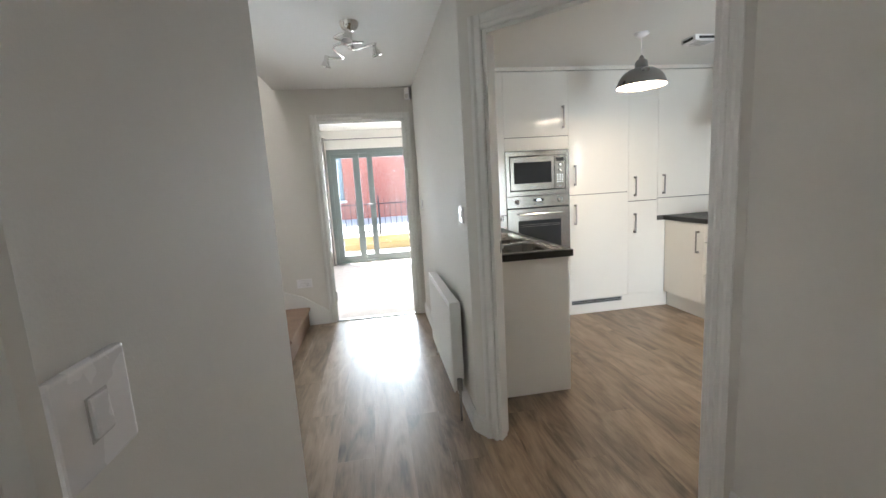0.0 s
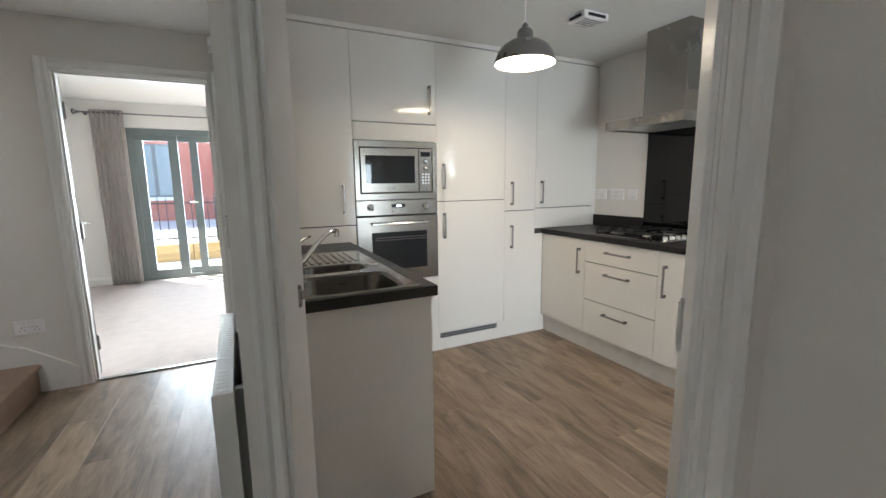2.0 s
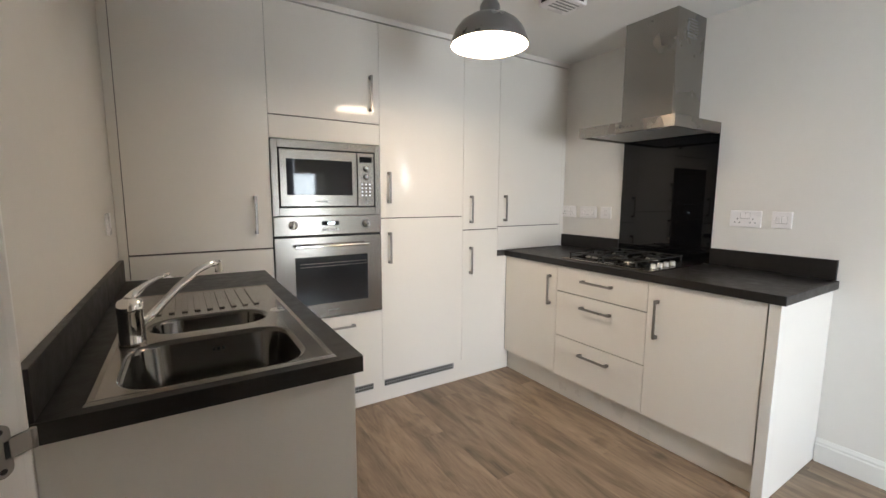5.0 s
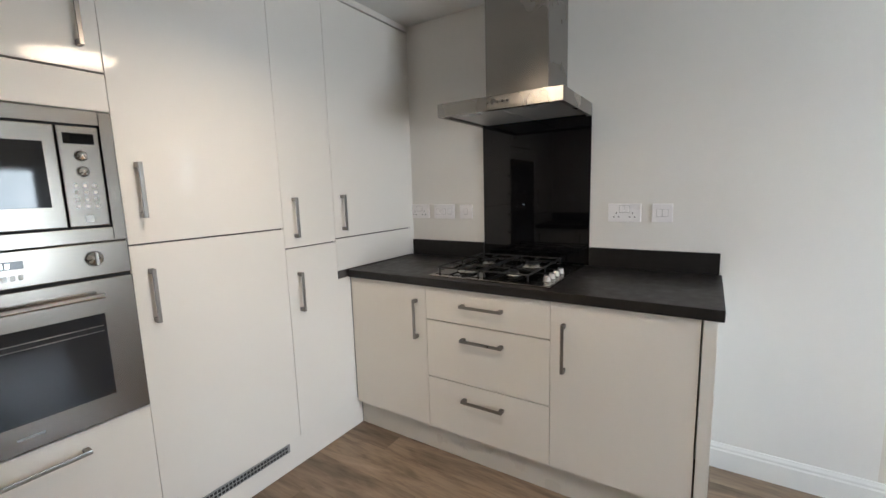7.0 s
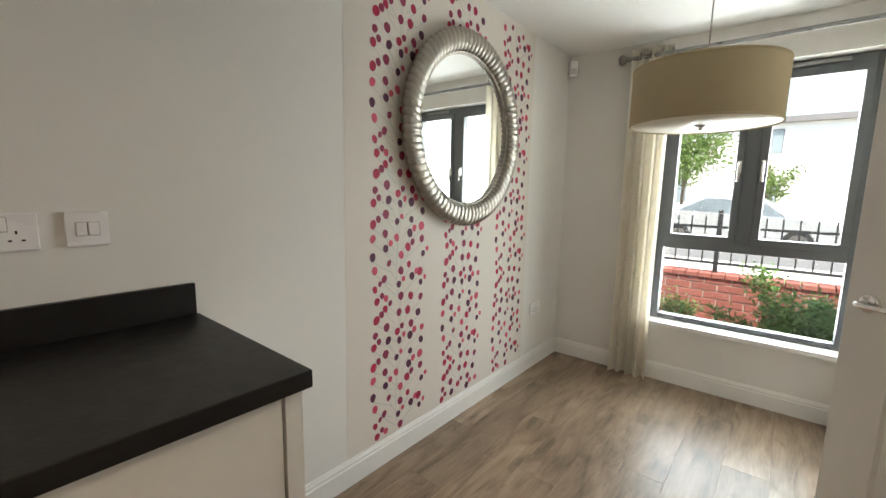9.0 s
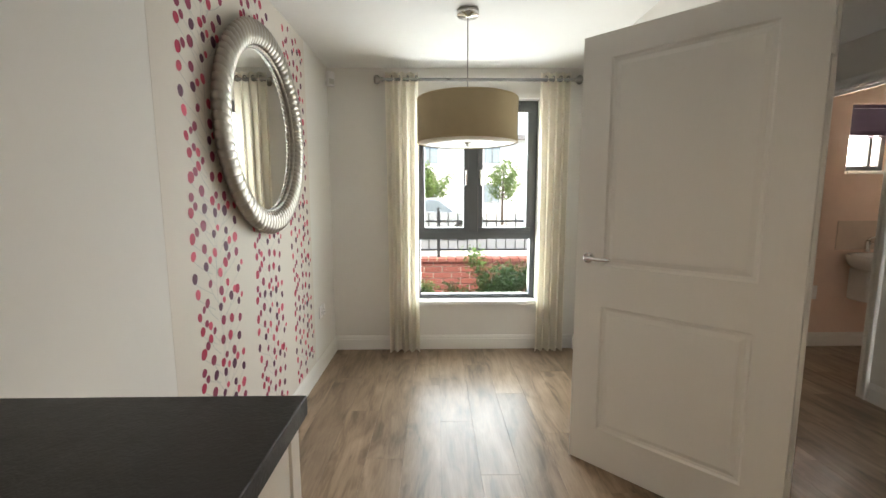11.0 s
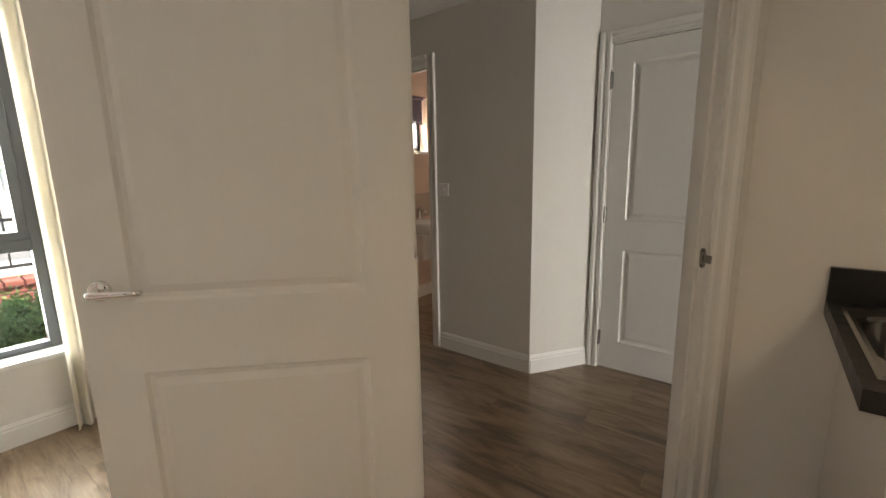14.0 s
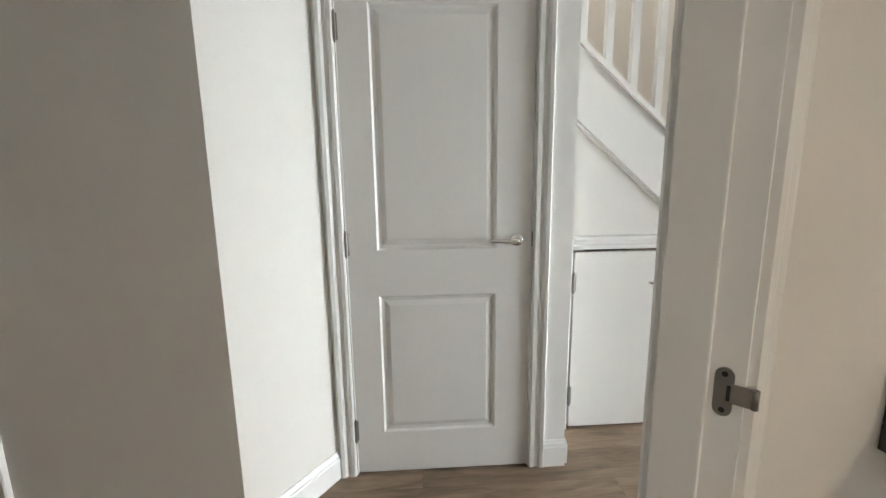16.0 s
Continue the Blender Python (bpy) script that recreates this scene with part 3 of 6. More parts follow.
# skirting boards, run by run: start, end, way out of the wall
RUNS = [
    ((3.71, 2.258), (3.71, -0.42), (-1, 0)), ((3.694, -0.42), (1.67, -0.42), (0, 1)), ((1.67, -0.404), (1.67, NK * R2 - 1.67 - 0.05), (1, 0)),
    ((0.10, 0.565), (0.10, 1.284), (1, 0)), ((0.10, 1.278), (-0.245, 1.516), (0.568, 0.823)),
    ((-0.25, 2.405), (-0.25, 2.50), (1, 0)), ((-0.25, 2.50), (-0.50, 2.50), (0, 1)),
    ((0.775, 4.54), (0.775, 2.315), (-1, 0)), ((0.772, 2.318), P(U0 - 0.072, NH), (-1, -1)),
    ((1.57, 1.50), (1.57, -0.42), (-1, 0)), ((0.737, 4.54), (0.775, 4.54), (0, -1)),
    ((0.0, -0.42), (-1.45, -0.42), (0, 1)), ((-1.15, 4.66), (-1.15, 8.0), (1, 0)), ((-1.15, 8.0), (-0.47, 8.0), (0, -1)),
    ((0.86, NK * R2 - 0.865), (0.86, 2.585), (1, 0)),
]
for a, b, o in RUNS:
    ov = Vector((*o, 0)).normalized()
    structure("baseboard", sweep(B(), SKIRT, (*a, 0.0), (*b, 0.0), (0, 0, 1), ov), TRIM, "white moulded skirting board along the wall", "skirting")
bm = B()
pts = [(-0.23, 0), (-0.23, 0.135), (-0.47, 0.30), (-0.80, 0.42), (-1.45, 0.80), (-1.45, 0)]
va, vb = [bm.verts.new((x, 4.54, z)) for x, z in pts], [bm.verts.new((x, 4.518, z)) for x, z in pts]
fs = [bm.faces.new(va), bm.faces.new(vb[::-1])] + [bm.faces.new((va[i], vb[i], vb[(i + 1) % 6], va[(i + 1) % 6])) for i in range(6)]
bmesh.ops.recalc_face_normals(bm, faces=fs)
structure("stair_wall_string", bm, TRIM, "white string board rising along the end wall", "skirting")


# ---- windows ----
def bar(parent, name, x0, x1, y0, y1, z0, z1, material, bevel=0.004, label=""):
    return part(name, box(B(), x0, x1, y0, y1, z0, z1, bevel), material, parent, label)


def pane(parent, x0, x1, y, z0, z1):
    p = part("pane", box(B(), x0, x1, y - 0.006, y + 0.006, z0, z1), GLASS, parent, "clear window glass")
    p.visible_shadow = False
    return p


w1 = thing("window_1", (2.515, -0.53, 0.42), "dark grey casement window with two upper lights", "window", kind="structure")
Y0, Y1 = -0.585, -0.515
bar(w1, "window_frame", 2.0, 2.045, Y0, Y1, 0.42, 2.08, ANTHRACITE)
bar(w1, "window_frame", 2.985, 3.03, Y0, Y1, 0.42, 2.08, ANTHRACITE)
bar(w1, "window_frame", 2.045, 2.985, Y0, Y1, 2.03, 2.08, ANTHRACITE)
bar(w1, "window_frame", 2.045, 2.985, Y0, Y1, 0.42, 0.455, ANTHRACITE)
bar(w1, "transom", 2.045, 2.985, Y0 + 0.003, Y1 + 0.004, 0.935, 0.995, ANTHRACITE)
bar(w1, "mullion", 2.495, 2.575, Y0 + 0.003, Y1 + 0.002, 0.995, 2.03, ANTHRACITE)
for a, b in ((2.045, 2.495), (2.575, 2.985)):
    sash = bar(w1, "casement", a, b, Y0 + 0.01, Y1 + 0.014, 0.995, 1.035, ANTHRACITE)
    bar(sash, "casement_rail", a, b, Y0 + 0.01, Y1 + 0.014, 1.985, 2.03, ANTHRACITE)
    bar(sash, "casement_stile", a, a + 0.04, Y0 + 0.01, Y1 + 0.014, 1.035, 1.985, ANTHRACITE)
    bar(sash, "casement_stile", b - 0.04, b, Y0 + 0.01, Y1 + 0.014, 1.035, 1.985, ANTHRACITE)
    pane(w1, a + 0.035, b - 0.035, -0.55, 1.03, 1.99)
    hx = a + 0.02 if a > 2.5 else b - 0.02
    bm = B()
    box(bm, hx - 0.011, hx + 0.011, Y1 + 0.012, Y1 + 0.022, 1.44, 1.52, 0.003)
    tube(bm, [(hx, Y1 + 0.02, 1.50), (hx, Y1 + 0.045, 1.50), (hx, Y1 + 0.05, 1.485), (hx, Y1 + 0.047, 1.39)], 0.008, 8)
    part("handle", bm, CHROME, w1, "small silver window handle")
pane(w1, 2.04, 2.99, -0.55, 0.45, 0.94)
bar(w1, "trickle_vent", 2.15, 2.42, Y1, Y1 + 0.018, 2.045, 2.065, GREY_PLASTIC, 0.003)
bar(w1, "window_sill", 1.985, 3.045, -0.515, -0.385, 0.390, 0.421, TRIM, 0.006, "white painted window board")

w2 = thing("window_2", (0.9, 8.1, 0.0), "grey-green sliding patio doors, closed", "patio doors", kind="structure")
PY0, PY1 = 8.06, 8.16
bar(w2, "door_frame", -0.47, -0.40, PY0, PY1, 0.0, 2.08, SAGE)
bar(w2, "door_frame", 2.18, 2.25, PY0, PY1, 0.0, 2.08, SAGE)
bar(w2, "door_frame", -0.40, 2.18, PY0, PY1, 2.0, 2.08, SAGE)
bar(w2, "sill_track", -0.40, 2.18, PY0, PY1, 0.004, 0.05, SAGE)
for a, b, dy in ((-0.40, 0.10, 0.0), (0.237, 1.25, 0.0), (1.15, 2.18, 0.045)):
    d = bar(w2, "sliding_panel", a, b, PY0 + 0.01 + dy, PY0 + 0.045 + dy, 0.05, 0.14, SAGE)
    bar(d, "panel_rail", a, b, PY0 + 0.01 + dy, PY0 + 0.045 + dy, 1.92, 2.0, SAGE)
    bar(d, "panel_stile", a, a + 0.10, PY0 + 0.01 + dy, PY0 + 0.045 + dy, 0.14, 1.92, SAGE)
    bar(d, "panel_stile", b - 0.115, b, PY0 + 0.01 + dy, PY0 + 0.045 + dy, 0.14, 1.92, SAGE)
    pane(w2, a + 0.08, b - 0.08, PY0 + 0.028 + dy, 0.13, 1.93)
bar(w2, "side_light_rail", 0.10, 0.237, PY0 + 0.06, PY0 + 0.09, 0.05, 0.14, SAGE)
bar(w2, "side_light_rail", 0.10, 0.237, PY0 + 0.06, PY0 + 0.09, 1.92, 2.0, SAGE)
pane(w2, 0.09, 0.247, PY0 + 0.075, 0.13, 1.93)
bm = B()
box(bm, 0.262, 0.288, PY0 + 0.03, PY0 + 0.046, 0.97, 1.15, 0.004)
tube(bm, [(0.275, PY0 + 0.035, 1.08), (0.275, PY0 - 0.01, 1.08), (0.265, PY0 - 0.015, 1.08), (0.18, PY0 - 0.015, 1.08)], 0.009, 8)
part("handle", bm, WHITE_PLASTIC, w2, "white lever handle")

w3 = thing("window_3", (-0.76, -0.6, 1.5), "small dark cloakroom window with purple blind", "window", kind="structure")
for a, b, c, d in ((-0.97, -0.93, 1.50, 2.04), (-0.59, -0.55, 1.50, 2.04), (-0.93, -0.59, 1.50, 1.55), (-0.93, -0.59, 2.0, 2.04), (-0.862, -0.832, 1.55, 2.0)):
    bar(w3, "window_frame", a, b, -0.585, -0.525, c, d, ANTHRACITE)
FROST = mat("frosted_glass", (0.92, 0.94, 0.94), 0.6)
FROST.node_tree.nodes["Principled BSDF"].inputs["Transmission Weight"].default_value = 1.0
pane(w3, -0.935, -0.585, -0.555, 1.545, 2.005).data.materials[0] = FROST
bar(w3, "window_sill", -0.98, -0.54, -0.52, -0.395, 1.475, 1.502, TRIM, 0.005)
bl = thing("venetian_blind", (-0.76, -0.47, 1.78), "dark purple venetian blind drawn half way down", "blind")
PURPLE = mat("purple_slat", (0.045, 0.026, 0.05), 0.4, vary=0.06, scale=20)
bar(bl, "head_rail", -0.965, -0.555, -0.50, -0.45, 2.01, 2.038, PURPLE)
for k in range(11):
    s = part("slat", xf(box(B(), -0.20, 0.20, -0.012, 0.012, -0.0012, 0.0012), pose(-0.76, -0.475, 2.0 - 0.0195 * k, 64)), PURPLE, bl)
bar(bl, "bottom_rail", -0.96, -0.56, -0.488, -0.462, 1.775, 1.787, PURPLE)


# ---- curtains ----
def curtain(name, x0, x1, y, z0, z1, folds, material, label, depth=0.035, flare=0.0):
    """Cloth hung in rounded folds, with a doubled hem and eyelets."""
    ob = thing(name, ((x0 + x1) / 2, y, z0), label, "curtain")
    n, rows = folds * 16, 16
    bm = B()
    rng = random.Random(len(name) + folds)
    ph = [rng.uniform(-0.5, 0.5) for _ in range(folds + 2)]
    grid = []
    for r in range(rows + 1):
        v = r / rows
        z = z0 + (z1 - z0) * v
        line = []
        for i in range(n + 1):
            u = i / n
            k = u * folds
            amp = depth * (0.75 + 0.25 * (1 - v)) * (1 + 0.3 * ph[int(k)])
            spread = 1 + flare * (1 - v)
            x = (x0 + x1) / 2 + (x0 + (x1 - x0) * u - (x0 + x1) / 2) * spread + 0.003 * math.sin(5 * v + 3 * u)
            line.append(bm.verts.new((x, y + amp * math.cos(2 * math.pi * k) + 0.004 * math.sin(4 * v + 2 * k), z + (0.004 * math.sin(k * 3) if r == 0 else 0))))
        grid.append(line)
    for r in range(rows):
        for i in range(n):
            bm.faces.new((grid[r][i], grid[r][i + 1], grid[r + 1][i + 1], grid[r + 1][i])).smooth = True
    bmesh.ops.solidify(bm, geom=bm.faces[:], thickness=0.003)
    cloth = part("cloth", bm, material, ob)
    for f in range(folds):
        x = x0 + (x1 - x0) * (f + 0.25) / folds
        bm = B()
        lathe(bm, [(0.017, -0.004), (0.024, -0.004), (0.025, 0.0), (0.024, 0.004), (0.017, 0.004), (0.017, -0.004)], (x, y, z1 - 0.045), 16, (1, 0.2, 0))
        part("eyelet", bm, NICKEL, cloth)
    return ob


def pole(name, x0, x1, y, z, wall_y, label, r=0.0125):
    ob = thing(name, ((x0 + x1) / 2, y, z), label, "curtain pole")
    part("rod", cyl(B(), (x0, y, z), (x1, y, z), r, 14), GUNMETAL, ob)
    for x, s in ((x0, -1), (x1, 1)):
        bm = B()
        lathe(bm, [(0.0, -0.012), (0.016, -0.012), (0.018, 0.0), (0.013, 0.006), (0.022, 0.014), (0.034, 0.028), (0.036, 0.04), (0.028, 0.056), (0.0, 0.062)], (x, y, z), 20, (s, 0, 0))
        part("finial", bm, NICKEL, ob, "round satin nickel finial")
        bm = B()
        cyl(bm, (x - s * 0.05, y, z - 0.004), (x - s * 0.05, wall_y, z - 0.004), 0.007, 10)
        lathe(bm, [(0.0, 0.0), (0.024, 0.0), (0.024, 0.006), (0.0, 0.008)], (x - s * 0.05, wall_y, z - 0.004), 18, (0, 1 if y > wall_y else -1, 0))
        part("bracket", bm, NICKEL, ob)
    return ob


pole("curtain_pole", 1.765, 3.265, -0.325, 2.195, -0.42, "satin nickel curtain pole above the dining window")
curtain("curtain", 2.985, 3.235, -0.335, 0.012, 2.25, 4, CREAM_CLOTH, "long cream eyelet curtain drawn to one side", 0.030)
curtain("curtain", 1.80, 2.03, -0.335, 0.012, 2.25, 4, CREAM_CLOTH, "long cream eyelet curtain drawn beside the radiator", 0.030)
pole("curtain_pole", -0.90, 2.6, 7.90, 2.235, 8.0, "thin curtain pole above the patio doors", 0.010)
curtain("curtain", -0.79, -0.45, 7.90, 0.012, 2.27, 7, STRIPE_CLOTH, "full-length beige curtain beside the patio doors", 0.019, 0.0)


# ---- fitted kitchen ----
def bar_handle(parent, a, b, out, material=NICKEL):
    """A flat bow handle between two feet."""
    a, b, o = Vector(a), Vector(b), Vector(out)
    d = (b - a).normalized()
    side = d.cross(o)
    rot = Matrix((d, side, o)).transposed().to_4x4()
    L = (b - a).length
    bm = B()
    m = Matrix.Translation(a) @ rot
    box(bm, -0.008, L + 0.008, -0.0065, 0.0065, 0.026, 0.033, 0.002, m)
    box(bm, -0.008, 0.010, -0.0075, 0.0075, 0.0, 0.028, 0.002, m)
    box(bm, L - 0.010, L + 0.008, -0.0075, 0.0075, 0.0, 0.028, 0.002, m)
    return part("handle", bm, material, parent, "satin nickel bow handle")


def front_n(parent, x0, x1, z0, z1, handle=None, name="door"):
    """A glossy front of a tall unit, facing south."""
    d = part(name, box(B(), x0 + 0.001, x1 - 0.001, 3.93, 3.949, z0 + 0.001, z1 - 0.001, 0.001), GLOSS, parent)
    if handle:
        bar_handle(d, (handle[0], 3.93, handle[1]), (handle[2], 3.93, handle[3]), (0, -1, 0))
    return d


def tall_unit(x0, x1, label, z0=0.15):
    ob = thing("tall_cabinet", ((x0 + x1) / 2, 4.24, 0), label, "kitchen cabinet", "row of tall kitchen cabinets")
    part("body", box(B(), x0 + 0.001, x1 - 0.001, 3.952, 4.538, 0.0, 2.272), GAP_SHADE, ob, "cabinet carcass coloured dark for the shade between the fronts")
    return ob


tu = tall_unit(0.862, 1.511, "tall cream gloss cabinet behind the sink")
part("filler_strip", box(B(), 0.862, 0.897, 3.932, 3.95, 0.15, 2.272, 0.001), GLOSS, tu)
front_n(tu, 0.899, 1.511, 1.024, 2.272, (1.432, 1.11, 1.432, 1.285))
front_n(tu, 0.899, 1.511, 0.150, 1.018, None, "lower_panel")
tu = tall_unit(1.511, 2.122, "tall cream gloss oven housing with top cupboard and drawer")
front_n(tu, 1.511, 2.122, 1.712, 2.272, (2.066, 1.785, 2.066, 1.965))
front_n(tu, 1.511, 2.122, 1.592, 1.708, None, "filler_panel")
front_n(tu, 1.511, 2.122, 0.150, 0.600, (1.70, 0.535, 1.935, 0.535), "drawer")
tu = tall_unit(2.122, 2.724, "tall cream gloss integrated fridge freezer cabinet")
front_n(tu, 2.122, 2.724, 1.166, 2.272, (2.176, 1.262, 2.176, 1.432))
front_n(tu, 2.122, 2.724, 0.150, 1.162, (2.176, 0.895, 2.176, 1.07))
tu = tall_unit(2.724, 3.030, "narrow tall cream gloss larder cabinet")
front_n(tu, 2.724, 3.030, 1.072, 2.272, (2.786, 1.125, 2.786, 1.295))
front_n(tu, 2.724, 3.030, 0.150, 1.068, (2.786, 0.772, 2.786, 0.945))
tu = tall_unit(3.030, 3.708, "tall cream gloss corner cabinet above the worktop")
front_n(tu, 3.030, 3.668, 1.085, 2.272, (3.088, 1.13, 3.088, 1.30))
front_n(tu, 3.030, 3.668, 0.912, 1.081, None, "lower_panel")
part("filler_strip", box(B(), 3.67, 3.708, 3.932, 3.95, 0.912, 2.272, 0.001), GLOSS, tu)
part("corner_post", box(B(), 3.030, 3.118, 3.932, 3.95, 0.15, 0.868, 0.001), GLOSS, tu)
structure("cornice_strip", box(B(), 0.862, 3.708, 3.925, 3.95, 2.277, 2.309, 0.001), GLOSS, "cream strip above the tall cabinets", "trim")


def grille(x0, x1, z0, z1, y):
    ob = thing("plinth_grille", ((x0 + x1) / 2, y, z0), "brown slotted ventilation grille set in the plinth", "vent")
    part("backing", box(B(), x0, x1, y - 0.004, y, z0, z1), GREY_PLASTIC, ob)
    n = int((x1 - x0) / 0.016)
    for row in range(2):
        for k in range(n):
            cx = x0 + 0.008 + 0.016 * k
            zz = z0 + 0.006 + row * 0.017
            part("slot", box(B(), cx - 0.0055, cx + 0.0055, y - 0.0055, y - 0.003, zz, zz + 0.011), DARK, ob)


structure("plinth", box(B(), 0.862, 3.155, 3.936, 3.950, 0.003, 0.1485, 0.001), GLOSS, "cream plinth below the tall cabinets", "plinth")
structure("plinth", box(B(), 3.157, 3.172, 2.306, 3.935, 0.003, 0.149, 0.001), PLINTH, "cream plinth below the hob cabinets", "plinth")
grille(2.135, 2.66, 0.100, 0.140, 3.9355)
grille(1.56, 2.06, 0.100, 0.140, 3.9355)


def front_w(parent, y0, y1, z0, z1, handle=None, name="door", mt=GLOSS):
    d = part(name, box(B(), 3.115, 3.134, y0 + 0.001, y1 - 0.001, z0 + 0.001, z1 - 0.001, 0.001), mt, parent)
    if handle:
        bar_handle(d, (3.115, handle[0], handle[1]), (3.115, handle[2], handle[3]), (-1, 0, 0))
    return d


def base_unit(y0, y1, label):
    ob = thing("base_cabinet", (3.42, (y0 + y1) / 2, 0), label, "kitchen cabinet", "row of base cabinets under the hob")
    part("body", box(B(), 3.137, 3.70, y0 + 0.001, y1 - 0.001, 0.15, 0.868), GAP_SHADE, ob, "cabinet carcass coloured dark for the shade between the fronts")
    for lx, ly in ((3.22, y0 + 0.06), (3.22, y1 - 0.06), (3.62, y0 + 0.06), (3.62, y1 - 0.06)):
        part("leg", cyl(B(), (lx, ly, 0.0), (lx, ly, 0.152), 0.018, 10), GREY_PLASTIC, ob)
    return ob


bu = base_unit(3.432, 3.928, "cream gloss corner base cabinet with one door")
front_w(bu, 3.432, 3.926, 0.15, 0.866, (3.487, 0.61, 3.487, 0.79))
bu = base_unit(2.822, 3.432, "cream gloss base cabinet with three drawers")
front_w(bu, 2.822, 3.432, 0.706, 0.866, (3.035, 0.795, 3.225, 0.795), "drawer")
front_w(bu, 2.822, 3.432, 0.418, 0.702, (3.035, 0.635, 3.225, 0.635), "drawer")
front_w(bu, 2.822, 3.432, 0.150, 0.414, (3.035, 0.340, 3.225, 0.340), "drawer")
bu = base_unit(2.306, 2.822, "cream gloss end base cabinet with one door")
front_w(bu, 2.308, 2.822, 0.15, 0.866, (2.766, 0.59, 2.766, 0.775))
part("end_panel", box(B(), 3.112, 3.708, 2.262, 2.303, 0.003, 0.868, 0.001), CARCASS, bu, "matt cream end panel")

wtop = thing("worktop", (3.4, 3.09, 0.868), "black slate-effect laminate worktop with upstand", "worktop")
part("slab", box(B(), 3.098, 3.708, 2.245, 3.928, 0.869, 0.909, 0.004, seg=3), BLACK_TOP, wtop)
part("upstand", box(B(), 3.690, 3.7085, 2.256, 2.812, 0.910, 1.006, 0.002), BLACK_TOP, wtop)
part("upstand", box(B(), 3.690, 3.7085, 3.414, 3.927, 0.910, 1.006, 0.002), BLACK_TOP, wtop)
sb = tagged(part("splashback", box(B(), 3.700, 3.7085, 2.815, 3.411, 0.911, 1.695, 0.0015), BLACK_GLASS), "glossy black glass splashback behind the hob", "splashback")

# gas hob
hob = thing("gas_hob", (3.40, 3.13, 0.909), "stainless steel gas hob with four burners", "hob")
part("tray", box(B(), 3.142, 3.672, 2.832, 3.428, 0.9095, 0.9165, 0.003), STEEL_H, hob)
part("pan_well", box(B(), 3.175, 3.655, 2.93, 3.41, 0.9165, 0.9185, 0.001), BLACK_GLASS, hob, "black enamelled burner area")
for (bx, by), r in (((3.29, 3.29), 0.046), ((3.53, 3.29), 0.036), ((3.53, 3.05), 0.046), ((3.29, 3.05), 0.028)):
    bm = B()
    lathe(bm, [(0.0, 0.0), (r * 1.25, 0.0), (r * 1.25, 0.004), (r, 0.007), (r, 0.014), (0.0, 0.014)], (bx, by, 0.9185), 24)
    bn = part("burner", bm, STEEL_H, hob)
    bm = B()
    lathe(bm, [(0.0, 0.0), (r * 0.78, 0.0), (r * 0.80, 0.005), (r * 0.7, 0.009), (0.0, 0.010)], (bx, by, 0.9325), 24)
    part("burner_cap", bm, CAST_IRON, bn, "black burner cap")
for y in (3.05, 3.29):
    bm = B()
    for x in (3.185, 3.645):
        cyl(bm, (x, y - 0.11, 0.948), (x, y + 0.11, 0.948), 0.004, 8)
    for yy in (y - 0.11, y + 0.11):
        cyl(bm, (3.185, yy, 0.948), (3.645, yy, 0.948), 0.004, 8)
    for x in (3.29, 3.53):
        cyl(bm, (x, y - 0.11, 0.950), (x, y - 0.022, 0.950), 0.004, 8)
        cyl(bm, (x, y + 0.022, 0.950), (x, y + 0.11, 0.950), 0.004, 8)
        cyl(bm, (x - 0.105, y, 0.950), (x - 0.024, y, 0.950), 0.004, 8)
        cyl(bm, (x + 0.024, y, 0.950), (x + 0.105, y, 0.950), 0.004, 8)
    for x in (3.19, 3.41, 3.64):
        for yy in (y - 0.105, y + 0.105):
            cyl(bm, (x, yy, 0.918), (x, yy, 0.948), 0.005, 8)
    part("pan_support", bm, CAST_IRON, hob, "black wire pan support")
for k in range(4):
    bm = B()
    lathe(bm, [(0.0, 0.0), (0.019, 0.0), (0.019, 0.003), (0.016, 0.006), (0.0155, 0.022), (0.013, 0.025), (0.0, 0.025)], (3.235 + 0.062 * k, 2.875, 0.9165), 20)
    kn = part("knob", bm, CHROME, hob, "polished control knob")
    part("pointer", box(B(), 3.233 + 0.062 * k, 3.237 + 0.062 * k, 2.862, 2.888, 0.941, 0.944), NICKEL, kn)

# cooker hood
hood = thing("cooker_hood", (3.47, 3.112, 1.655), "stainless steel chimney cooker hood above the hob", "cooker hood")
bm = B()
box(bm, 3.235, 3.255, 2.815, 3.41, 1.655, 1.715, 0.002)
box(bm, 3.255, 3.7085, 2.815, 2.835, 1.655, 1.715, 0.002)
box(bm, 3.255, 3.7085, 3.39, 3.41, 1.655, 1.715, 0.002)
box(bm, 3.255, 3.7085, 2.835, 3.39, 1.695, 1.715)
can = part("canopy", bm, STEEL_HOOD, hood)
bm = B()
lo = [(3.236, 2.816), (3.708, 2.816), (3.708, 3.409), (3.236, 3.409)]
hi = [(3.415, 2.935), (3.708, 2.935), (3.708, 3.250), (3.415, 3.250)]
va, vb = [bm.verts.new((x, y, 1.715)) for x, y in lo], [bm.verts.new((x, y, 1.745)) for x, y in hi]
for i in range(4):
    bm.faces.new((va[i], va[(i + 1) % 4], vb[(i + 1) % 4], vb[i]))
bm.faces.new(vb)
part("sloped_top", bm, STEEL_HOOD, hood)
chim = part("chimney", box(B(), 3.418, 3.7085, 2.938, 3.247, 1.735, CEILING - 0.001, 0.002), STEEL_HOOD, hood)
